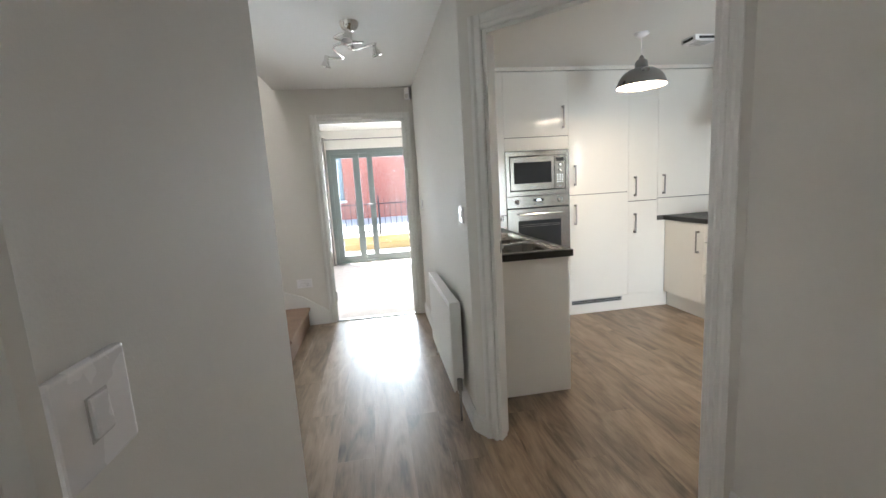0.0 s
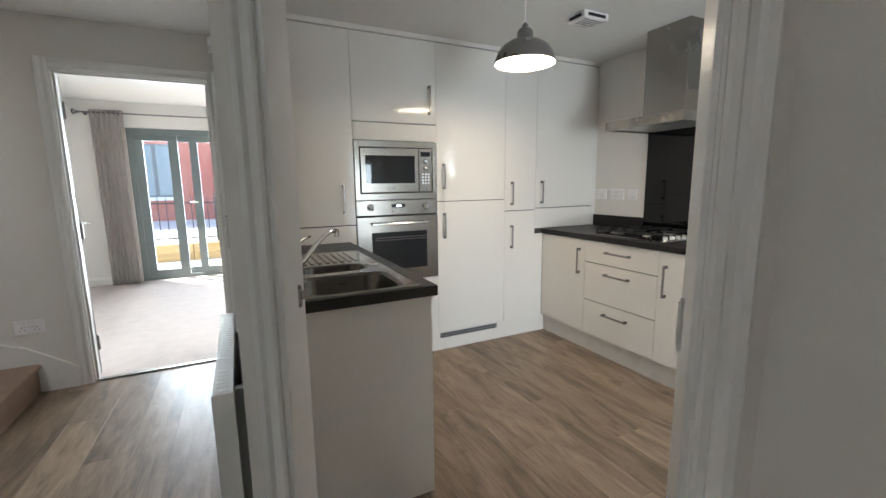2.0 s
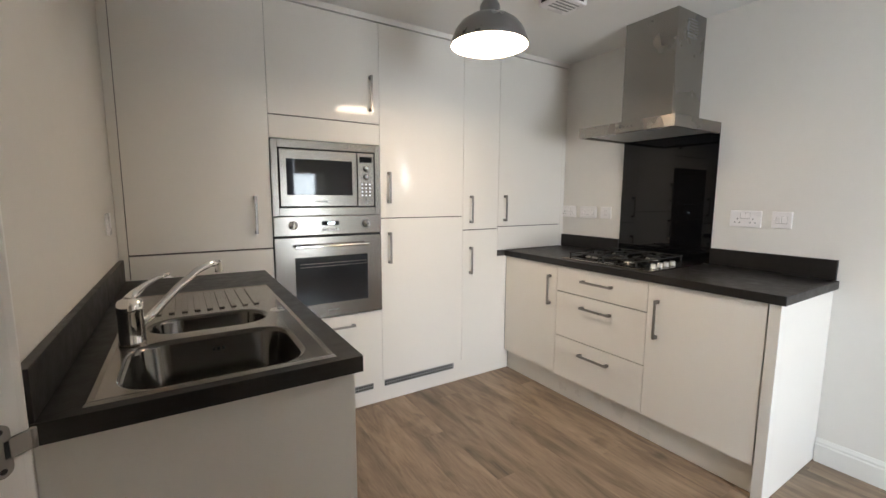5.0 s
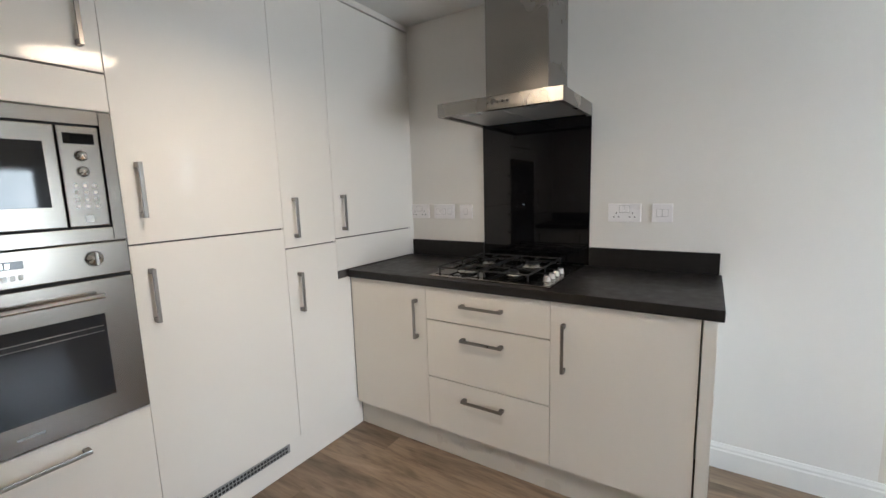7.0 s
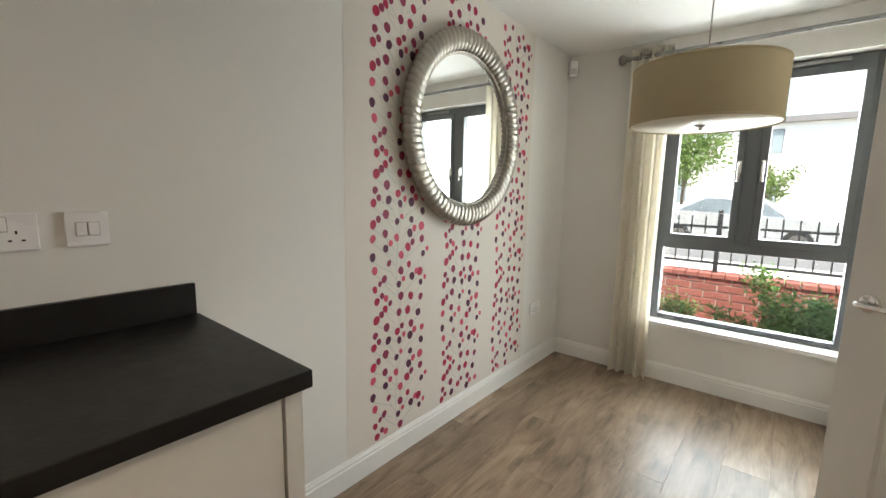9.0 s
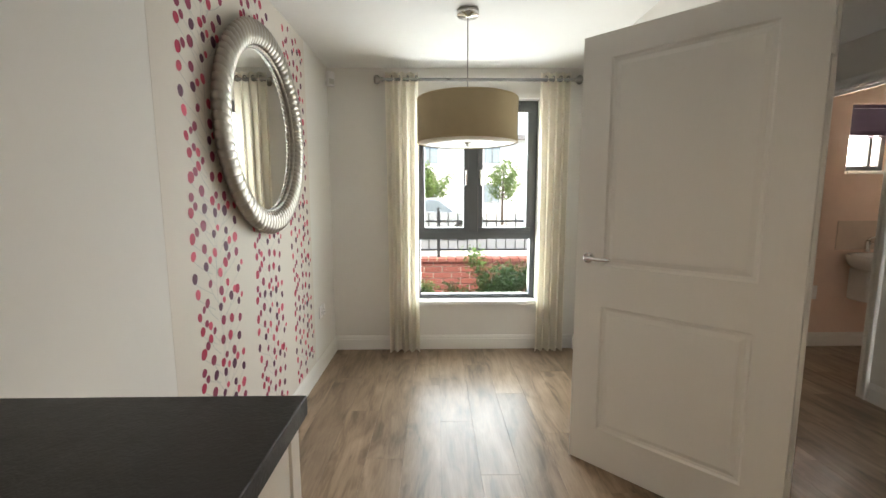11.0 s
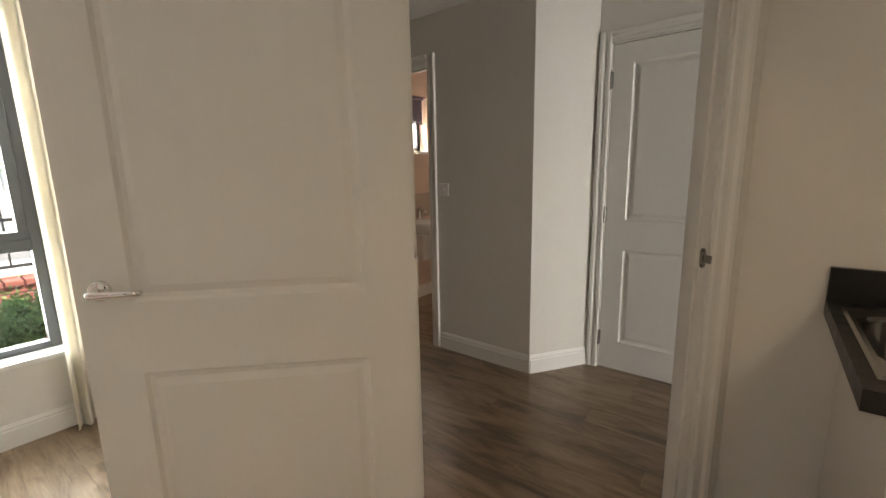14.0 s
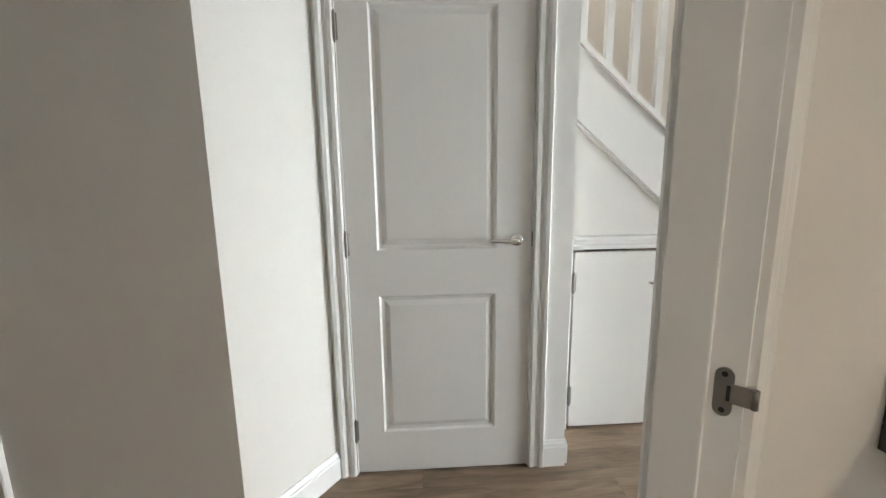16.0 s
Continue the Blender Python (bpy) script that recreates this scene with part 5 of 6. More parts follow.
sensor(frame_matrix((3.69, -0.40, 2.215), (1, 1), (-1, 1)), "white motion sensor high in the dining corner")
sensor(frame_matrix((0.745, 4.515, 2.235), (1, -1), (-1, -1)), "white motion sensor high in the hall corner")
cv = thing("ceiling_vent", (2.83, 3.21, CEILING), "white extractor vent on the kitchen ceiling", "vent")
m_cv = pose(2.83, 3.21, CEILING, 0, 0, 0)
part("housing", xf(box(B(), -0.10, 0.10, -0.075, 0.075, -0.045, -0.001, 0.012, seg=3), m_cv), WHITE_PLASTIC, cv)
for a, b, c, d in ((-0.07, 0.07, -0.0765, -0.0735), (-0.1015, -0.0985, -0.05, 0.05)):
    part("side_slot", xf(box(B(), a, b, c, d, -0.034, -0.016), m_cv), DARK, cv)
for k in range(4):
    part("slot", xf(box(B(), -0.07, 0.07, -0.05 + 0.024 * k, -0.040 + 0.024 * k, -0.0465, -0.044, 0.0), m_cv), GREY_PLASTIC, cv)


def radiator(x_wall, s, y0, y1, z0, z1, label, valve_low_y):
    """A ribbed panel radiator on a wall at x_wall; s is the way out of it."""
    ob = thing("radiator", (x_wall + s * 0.05, (y0 + y1) / 2, z0), label, "radiator")
    xf0, xf1 = sorted((x_wall + s * 0.078, x_wall + s * 0.088))
    panel = part("front_panel", box(B(), xf0, xf1, y0, y1, z0, z1, 0.004), TRIM, ob)
    for k in range(int((y1 - y0) / 0.04)):
        y = y0 + 0.025 + 0.04 * k
        a, b = sorted((x_wall + s * 0.087, x_wall + s * 0.0925))
        part("rib", box(B(), a, b, y, y + 0.02, z0 + 0.03, z1 - 0.03, 0.002, seg=1), TRIM, panel)
    a, b = sorted((x_wall + s * 0.032, x_wall + s * 0.042))
    part("rear_panel", box(B(), a, b, y0, y1, z0, z1, 0.003), TRIM, ob)
    a, b = sorted((x_wall + s * 0.030, x_wall + s * 0.090))
    bm = B()
    box(bm, a + 0.002, b - 0.002, y0 + 0.003, y1 - 0.003, z1 - 0.001, z1 + 0.004, 0.0015)
    for k in range(int((y1 - y0) / 0.03)):
        box(bm, a + 0.012, b - 0.012, y0 + 0.015 + 0.03 * k, y0 + 0.036 + 0.03 * k, z1 + 0.003, z1 + 0.0055)
    part("top_grille", bm, TRIM, ob)
    part("side_cover", box(B(), a, b, y0 - 0.004, y0 + 0.001, z0 + 0.01, z1 + 0.004, 0.001), TRIM, ob)
    part("side_cover", box(B(), a, b, y1 - 0.001, y1 + 0.004, z0 + 0.01, z1 + 0.004, 0.001), TRIM, ob)
    for y, o in ((y0, -1), (y1, 1)):
        bm = B()
        xc = x_wall + s * 0.06
        cyl(bm, (xc, y, z0 + 0.04), (xc, y + o * 0.035, z0 + 0.04), 0.009, 10)
        cyl(bm, (xc, y + o * 0.035, 0.0), (xc, y + o * 0.035, z0 + 0.05), 0.0075, 10)
        cyl(bm, (xc, y + o * 0.035, z0 + 0.03), (xc, y + o * 0.035, z0 + 0.095), 0.016, 14)
        part("valve", bm, NICKEL if o * valve_low_y > 0 else CHROME, ob, "metal radiator valve and pipe")
    for y in (y0 + 0.15, y1 - 0.15):
        a2, b2 = sorted((x_wall + s * 0.0005, x_wall + s * 0.034))
        part("wall_bracket", box(B(), a2, b2, y - 0.015, y + 0.015, z0 + 0.05, z1 - 0.05), TRIM, ob)
    return ob


radiator(0.775, -1, 2.46, 3.34, 0.155, 0.68, "white panel radiator on the hall wall", -1)
radiator(1.67, 1, -0.02, 0.58, 0.25, 0.87, "white panel radiator on the dining wall behind the door", 1)

# ---- wallpaper with berry print, and the round mirror ----
wp = thing("wallpaper_panel", (3.708, 0.93, 0.12), "cream wallpaper printed with red and plum berries", "wallpaper")
part("paper", box(B(), 3.7094, 3.7099, 0.155, 1.69, 0.121, CEILING - 0.002), PAPER, wp)
BERRY = {"plum": (0.10, 0.022, 0.055), "red": (0.42, 0.022, 0.065), "rose": (0.60, 0.085, 0.14), "pale": (0.72, 0.24, 0.28), "olive": (0.46, 0.40, 0.09), "wine": (0.26, 0.03, 0.075)}
ink = {k: mat("ink_" + k, v, 0.6, vary=0.22, scale=60, spec=0.3) for k, v in BERRY.items()}
STEM = mat("ink_stem", (0.52, 0.49, 0.46), 0.7)
blobs = {k: B() for k in BERRY}
stems = B()
PX = 3.7091


def berry(key, y, z, r, a, squash):
    bm = blobs[key]
    ca, sa = math.cos(a), math.sin(a)
    vs = []
    for k in range(10):
        t = 2 * math.pi * k / 10
        p, q = r * squash * math.cos(t) * (1 + 0.06 * math.sin(3 * t)), r * math.sin(t)
        vs.append(bm.verts.new((PX, y + p * ca - q * sa, z + p * sa + q * ca)))
    bm.faces.new(vs[::-1])


def stroke(a, b, w=0.0016):
    (y0, z0), (y1, z1) = a, b
    L = math.hypot(y1 - y0, z1 - z0) or 1
    ny, nz = -(z1 - z0) / L * w, (y1 - y0) / L * w
    stems.faces.new([stems.verts.new((PX + 0.0001, *p)) for p in ((y0 + ny, z0 + nz), (y1 + ny, z1 + nz), (y1 - ny, z1 - nz), (y0 - ny, z0 - nz))])


rng = random.Random(11)
sprig = []
for lane, off in ((-0.150, 0.0), (-0.075, 0.33), (0.0, 0.15), (0.078, 0.47), (0.150, 0.22)):
    for k in range(9):
        sprig.append((lane + rng.uniform(-0.016, 0.016), off * 0.1 + k * 0.0722 + rng.uniform(-0.015, 0.015), rng.choice(("plum", "plum", "plum", "wine", "red", "red", "red", "wine", "rose", "olive" if k == 4 else "red", "pale" if k % 4 == 1 else "rose")), rng.uniform(0.0165, 0.0225), rng.uniform(-0.5, 0.5), rng.uniform(0.78, 0.98), rng.uniform(0.3, 0.9)))
REPEAT = 0.65
for col, y0 in enumerate((1.385, 0.895, 0.385)):
    for rep in range(-1, 5):
        base = 0.12 + rep * REPEAT + 0.21 * (col % 2)
        for lane, dz, key, r, a, sq, bend in sprig:
            y, z = y0 + lane, base + dz
            if 0.145 < z < CEILING - 0.03:
                berry(key, y, z, r, a, sq)
                if key in ("red", "plum") and bend > 0.55 and z < CEILING - 0.08:
                    berry("wine" if key == "red" else "rose", y - 0.030, z + 0.022, r * 0.8, -a, sq)
                root = (y0 + lane * 0.25, z - 0.085)
                if root[1] > 0.13:
                    mid = (y0 + lane * 0.72, z - 0.04 - 0.012 * bend)
                    stroke(root, mid)
                    stroke(mid, (y, z - r * 0.9))
        for k in range(12):
            za, zb = base + k * REPEAT / 12, base + (k + 1) * REPEAT / 12
            if za > 0.13 and zb < CEILING - 0.01:
                f = lambda s: y0 + 0.018 * math.sin(2 * math.pi * (s - base) / REPEAT)
                stroke((f(za), za), (f(zb), zb))
for k, bmk in blobs.items():
    tagged(part("berry_print", bmk, ink[k], wp), kind="stuff")
tagged(part("stem_print", stems, STEM, wp), kind="stuff")

mir = thing("wall_mirror", (3.69, 0.904, 1.108), "round mirror in a ribbed silver-leaf frame", "mirror")
MC = (3.7035, 0.904, 1.610)
bm = B()
lathe(bm, [(0.0, 0.0), (0.405, 0.0), (0.405, 0.010), (0.398, 0.0125), (0.375, 0.0135), (0.0, 0.0135)], MC, 96, (-1, 0, 0))
for f in bm.faces:
    f.smooth = False
part("mirror_glass", bm, MIRROR, mir, "bevelled mirror glass")
bm = B()
RIBS, PER, CS = 84, 8, 12
nseg = RIBS * PER
rings = []
for i in range(nseg):
    v = i / nseg * RIBS
    w = v - math.floor(v)
    fat = 0.84 + 0.20 * max(0.0, math.sin(math.pi * w)) ** 0.4
    ring = []
    for c in range(CS):
        b = 2 * math.pi * c / CS
        ang = (v + 0.28 * math.cos(b)) / RIBS * 2 * math.pi
        rr = 0.443 + 0.056 * fat * math.cos(b)
        dx = 0.030 + 0.030 * fat * math.sin(b)
        ring.append(bm.verts.new((MC[0] - dx, MC[1] + rr * math.cos(ang), MC[2] + rr * math.sin(ang))))
    rings.append(ring)
for i in range(nseg):
    p, q = rings[i], rings[(i + 1) % nseg]
    for c in range(CS):
        bm.faces.new((p[c], p[(c + 1) % CS], q[(c + 1) % CS], q[c])).smooth = True
bmesh.ops.recalc_face_normals(bm, faces=bm.faces[:])
part("ribbed_frame", bm, PEWTER, mir)
bm = B()
rings = []
n = 84 * 4
for i in range(n):
    a = 2 * math.pi * i / n
    fat = 0.75 + 0.45 * abs(math.sin(math.pi * i / 4))
    ring = []
    for c in range(8):
        b = 2 * math.pi * c / 8
        rr = 0.385 + 0.008 * fat * math.cos(b)
        ring.append(bm.verts.new((MC[0] - 0.020 - 0.008 * fat * math.sin(b), MC[1] + rr * math.cos(a), MC[2] + rr * math.sin(a))))
    rings.append(ring)
for i in range(n):
    p, q = rings[i], rings[(i + 1) % n]
    for c in range(8):
        bm.faces.new((p[c], p[(c + 1) % 8], q[(c + 1) % 8], q[c])).smooth = True
bmesh.ops.recalc_face_normals(bm, faces=bm.faces[:])
part("beaded_rim", bm, PEWTER, mir)

# ---- stairs ----
stair = thing("staircase", (-0.98, 2.8, 0), "carpeted staircase turning up behind a white balustrade", "staircase")
NX, NY = -0.53, 3.575
RISE = 0.19
polys = [
    [(-0.43, 3.55), (-0.43, 4.517), (-1.449, 4.517), (-1.449, 3.55)],
    [(NX - 0.12, NY + 0.02), (-0.72, 4.517), (-1.449, 4.517), (-1.449, 3.55), (NX, 3.55)],
    [(NX - 0.06, NY), (-1.30, 4.517), (-1.449, 4.517), (-1.449, 3.55), (NX, 3.55)],
]
for k, pl in enumerate(polys):
    part("step", prism(B(), pl, RISE * k + 0.001, RISE * (k + 1)), STAIR_CARPET, stair)
bm = B()
cyl(bm, (-0.425, 3.56, RISE - 0.016), (-0.425, 4.515, RISE - 0.016), 0.017, 12)
part("nosing", bm, STAIR_CARPET, stair)
for k in range(9):
    y = 3.55 - 0.222 * k
    bm = B()
    box(bm, -1.449, -0.536, max(y - 0.222, 1.46), y, RISE * (k + 3) - 0.14, RISE * (k + 4))
    cyl(bm, (-1.449, y + 0.004, RISE * (k + 4) - 0.015), (-0.536, y + 0.004, RISE * (k + 4) - 0.015), 0.015, 10)
    part("step", bm, STAIR_CARPET, stair)


def slope_up(y):
    return 1.868 - 0.875 * (y - 2.537)


def slab_yz(pts, x0, x1):
    bm = B()
    va, vb = [bm.verts.new((x0, y, z)) for y, z in pts], [bm.verts.new((x1, y, z)) for y, z in pts]
    n = len(pts)
    fs = [bm.faces.new(va), bm.faces.new(vb[::-1])] + [bm.faces.new((va[i], vb[i], vb[(i + 1) % n], va[(i + 1) % n])) for i in range(n)]
    bmesh.ops.recalc_face_normals(bm, faces=fs)
    return bm


YA, YB = 1.62, 3.53
part("string_board", slab_yz([(YA, slope_up(YA) - 0.275), (YB, slope_up(YB) - 0.275), (YB, slope_up(YB)), (YA, slope_up(YA))], -0.534, -0.504), TRIM, stair)
part("string_cap", slab_yz([(YA, slope_up(YA)), (YB, slope_up(YB)), (YB, slope_up(YB) + 0.03), (YA, slope_up(YA) + 0.03)], -0.55, -0.488), TRIM, stair)
part("string_mould", slab_yz([(YA, slope_up(YA) - 0.318), (YB, slope_up(YB) - 0.318), (YB, slope_up(YB) - 0.275), (YA, slope_up(YA) - 0.275)], -0.534, -0.488), TRIM, stair)
part("string_mould", slab_yz([(YA, slope_up(YA) - 0.338), (YB, slope_up(YB) - 0.338), (YB, slope_up(YB) - 0.318), (YA, slope_up(YA) - 0.318)], -0.534, -0.496), TRIM, stair)
nw = part("newel_post", box(B(), NX - 0.045, NX + 0.045, NY - 0.045, NY + 0.045, 0.0, 1.875, 0.004), TRIM, stair)
bm = B()
box(bm, NX - 0.055, NX + 0.055, NY - 0.055, NY + 0.055, 1.875, 1.893, 0.004)
box(bm, NX - 0.047, NX + 0.047, NY - 0.047, NY + 0.047, 1.893, 1.925, 0.012, seg=3)
part("newel_cap", bm, DARK_OAK, nw, "stained wooden newel cap")
rail = [(0.024, 0), (0.030, 0.012), (0.030, 0.030), (0.022, 0.050), (0, 0.056), (-0.022, 0.050), (-0.030, 0.030), (-0.030, 0.012), (-0.024, 0)]
part("handrail", sweep(B(), rail, (NX + 0.008, NY - 0.045, slope_up(NY) + 0.775), (NX + 0.008, YA, slope_up(YA) + 0.775), (0, 0, 1), (1, 0, 0)), OAK, stair, "varnished oak handrail")
for k in range(16):
    y = 3.44 - 0.118 * k
    if y < YA + 0.02:
        break
    part("baluster", box(B(), NX - 0.016, NX + 0.016, y - 0.016, y + 0.016, slope_up(y) + 0.01, slope_up(y) + 0.79, 0.003), TRIM, stair)
YD = 3.53
structure("understair_panel", slab_yz([(2.50, 0.0), (2.60, 0.0), (2.60, 0.92), (3.13, 0.92), (3.13, 0.0), (YD, 0.0), (YD, slope_up(YD) - 0.334), (2.50, slope_up(2.50) - 0.334)], -0.530, -0.506), WALL_WHITE, "white boarded panel below the stairs", "panel")
structure("baseboard", sweep(B(), SKIRT, (-0.506, 3.195, 0.0), (-0.506, 3.53, 0.0), (0, 0, 1), (1, 0, 0)), TRIM, "white skirting below the stair panel", "skirting")
ud = thing("understair_door", (-0.515, 2.865, 0.01), "low white flush door to the cupboard under the stairs", "door")
part("leaf", box(B(), -0.528, -0.500, 2.612, 3.118, 0.012, 0.905, 0.002), DOORW, ud)
m_ud = frame_matrix((-0.506, 2.606, 0.0), (0, 1), (1, 0))
architrave(ud, m_ud, 0.518, 0.912, "surround")
lever(ud, frame_matrix((-0.500, 3.07, 0.76), (0, 1), (1, 0)), -1)
for z in (0.18, 0.76):
    hinge(ud, frame_matrix((-0.500, 2.609, z), (0, 1), (1, 0)))

# ---- cloakroom ----
bs = thing("wash_basin", (-0.765, -0.25, 0.66), "small white ceramic wall basin", "wash basin")
bm = B()
rings = []
for s, z in ((0.55, 0.690), (0.78, 0.70), (0.92, 0.735), (1.0, 0.785), (1.0, 0.812), (0.97, 0.818), (0.88, 0.812), (0.74, 0.765), (0.45, 0.735), (0.05, 0.73)):
    ring = []
    for k in range(32):
        a = 2 * math.pi * k / 32
        x, y = 0.25 * s * math.cos(a), 0.20 * s * math.sin(a)
        ring.append(bm.verts.new((-0.765 + x, max(-0.418, -0.235 + y), z)))
    rings.append(ring)
for p, q in zip(rings, rings[1:]):
    for k in range(32):
        bm.faces.new((p[k], p[(k + 1) % 32], q[(k + 1) % 32], q[k])).smooth = True
bm.faces.new(rings[0][::-1])
part("bowl", bm, CERAMIC, bs)
bm = B()
box(bm, -0.865, -0.665, -0.419, -0.24, 0.42, 0.70, 0.03, seg=3)
part("semi_pedestal", bm, CERAMIC, bs)
bt = thing("basin_tap", (-0.765, -0.37, 0.838), "chrome mixer tap on the basin", "tap")
bm = B()
cyl(bm, (-0.765, -0.375, 0.832), (-0.765, -0.375, 0.92), 0.02, 16)
tube(bm, [(-0.765, -0.375, 0.90), (-0.765, -0.32, 0.915), (-0.765, -0.27, 0.905)], 0.011, 10)
part("body", bm, CHROME, bt)
bm = B()
tube(bm, [(-0.765, -0.375, 0.92), (-0.765, -0.36, 0.945), (-0.765, -0.31, 0.965)], [0.016, 0.011, 0.007], 10)
part("lever", bm, CHROME, bt)
ts = thing("tile_splashback", (-0.765, -0.418, 0.84), "beige tiled splashback above the basin", "tiles")
for i in range(2):
    part("tile", box(B(), -1.005 + 0.235 * i, -0.7658 + 0.235 * i, -0.4195, -0.411, 0.845, 1.088, 0.002), TILE, ts)

# ---- outside, front ----
SOIL = mat("bark_mulch", (0.07, 0.045, 0.032), 0.95, vary=0.4, scale=30, bump=1.0, bump_scale=90)
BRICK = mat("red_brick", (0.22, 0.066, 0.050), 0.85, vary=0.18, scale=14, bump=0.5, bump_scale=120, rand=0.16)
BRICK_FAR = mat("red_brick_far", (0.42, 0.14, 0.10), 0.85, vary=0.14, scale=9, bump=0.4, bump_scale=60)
MORTAR = mat("mortar", (0.42, 0.38, 0.33), 0.9, vary=0.1, scale=12)
IRON = mat("black_railing_paint", (0.018, 0.018, 0.02), 0.4, vary=0.1, scale=20)
GRASS = mat("grass", (0.10, 0.17, 0.035), 0.9, vary=0.3, scale=8, bump=1.0, bump_scale=60)
LEAF = mat("shrub_leaf", (0.12, 0.22, 0.055), 0.55, vary=0.35, scale=9)
LEAF2 = mat("tree_leaf", (0.12, 0.19, 0.045), 0.6, vary=0.35, scale=3)
let_light_through(LEAF, 0.45)
let_light_through(LEAF2, 0.45)
BARK = mat("bark", (0.12, 0.085, 0.06), 0.9, vary=0.3, scale=18, bump=0.8, bump_scale=40)
ROADM = mat("asphalt", (0.10, 0.10, 0.10), 0.9, vary=0.15, scale=4, bump=0.5, bump_scale=150)
PAVE = mat("concrete_paving", (0.50, 0.47, 0.42), 0.85, vary=0.1, scale=4, bump=0.3, bump_scale=80)
RENDER_W = mat("pale_render", (0.72, 0.70, 0.66), 0.85, vary=0.05, scale=2)
ROOF = mat("grey_roof_tile", (0.16, 0.15, 0.15), 0.8, vary=0.15, scale=6)
TIMBER = mat("yellow_sleeper", (0.42, 0.28, 0.12), 0.8, vary=0.25, scale=6, bump=0.4, bump_scale=40, stretch=(0.4, 3, 3))
FARGLASS = mat("far_window_glass", (0.22, 0.26, 0.28), 0.08, vary=0.1, scale=2)

structure("planting_bed", box(B(), -3.0, 7.5, -2.02, -0.72, -0.2, 0.03), SOIL, "dark bark mulch bed below the window", "bed")
structure("lawn", box(B(), -8, 14, -5.0, -2.25, -0.2, 0.12), GRASS, "strip of grass beyond the low wall", "lawn")
structure("pavement", box(B(), -40, 40, -7.2, -5.0, -0.2, 0.02), PAVE, "pale concrete pavement along the road", "pavement")
structure("road", box(B(), -60, 60, -14.5, -7.2, -0.2, -0.10), ROADM, "grey asphalt road in front of the house", "road")

bw = thing("garden_wall", (2.5, -2.13, 0.0), "low red brick garden wall with flat coping", "wall")
part("core", box(B(), 0.2, 5.2, -2.215, -2.035, -0.1, 0.50), MORTAR, bw)
bm = B()
box(bm, -0.1065, 0.1065, 0.0, 0.012, 0.0, 0.064, 0.003, seg=1)
brick_me = bpy.data.meshes.new("brick")
bm.to_mesh(brick_me)
bm.free()
brick_me.materials.append(BRICK)


def brick_at(parent, x, y, z):
    o = new("brick", brick_me)
    o.parent = parent
    o.matrix_parent_inverse = parent.matrix_basis.inverted()
    o.location = (x, y, z)
    return o


for row in range(7):
    for k in range(17):
        x = 0.75 + 0.225 * k + (0.1125 if row % 2 else 0)
        brick_at(bw, x, -2.037, 0.005 + 0.0745 * row)
for k in range(38):
    part("coping_brick", box(B(), 0.6 + 0.112 * k, 0.702 + 0.112 * k, -2.24, -2.01, 0.502, 0.548, 0.004, seg=1), BRICK, bw)


def railing(name, x0, x1, y, z0, z1, gap, label, posts):
    ob = thing(name, ((x0 + x1) / 2, y, z0), label, "railing")
    part("bottom_rail", box(B(), x0, x1, y - 0.012, y + 0.012, z0 + 0.08, z0 + 0.105), IRON, ob)
    part("top_rail", box(B(), x0, x1, y - 0.012, y + 0.012, z1 - 0.115, z1 - 0.09), IRON, ob)
    n = int((x1 - x0) / gap)
    for k in range(n + 1):
        x = x0 + gap * k
        if k % posts == posts // 2:
            bm = B()
            box(bm, x - 0.02, x + 0.02, y - 0.02, y + 0.02, z0, z1 + 0.03, 0.002, seg=1)
            lathe(bm, [(0.0, -0.02), (0.022, -0.012), (0.026, 0.0), (0.018, 0.016), (0.0, 0.022)], (x, y, z1 + 0.05), 10)
            part("post", bm, IRON, ob)
        else:
            part("bar", cyl(B(), (x, y, z0 + 0.09), (x, y, z1), 0.008, 6), IRON, ob)
    return ob


railing("railing", 0.3, 5.1, -2.13, 0.548, 1.10, 0.12, "black metal railing on the brick wall", 14)


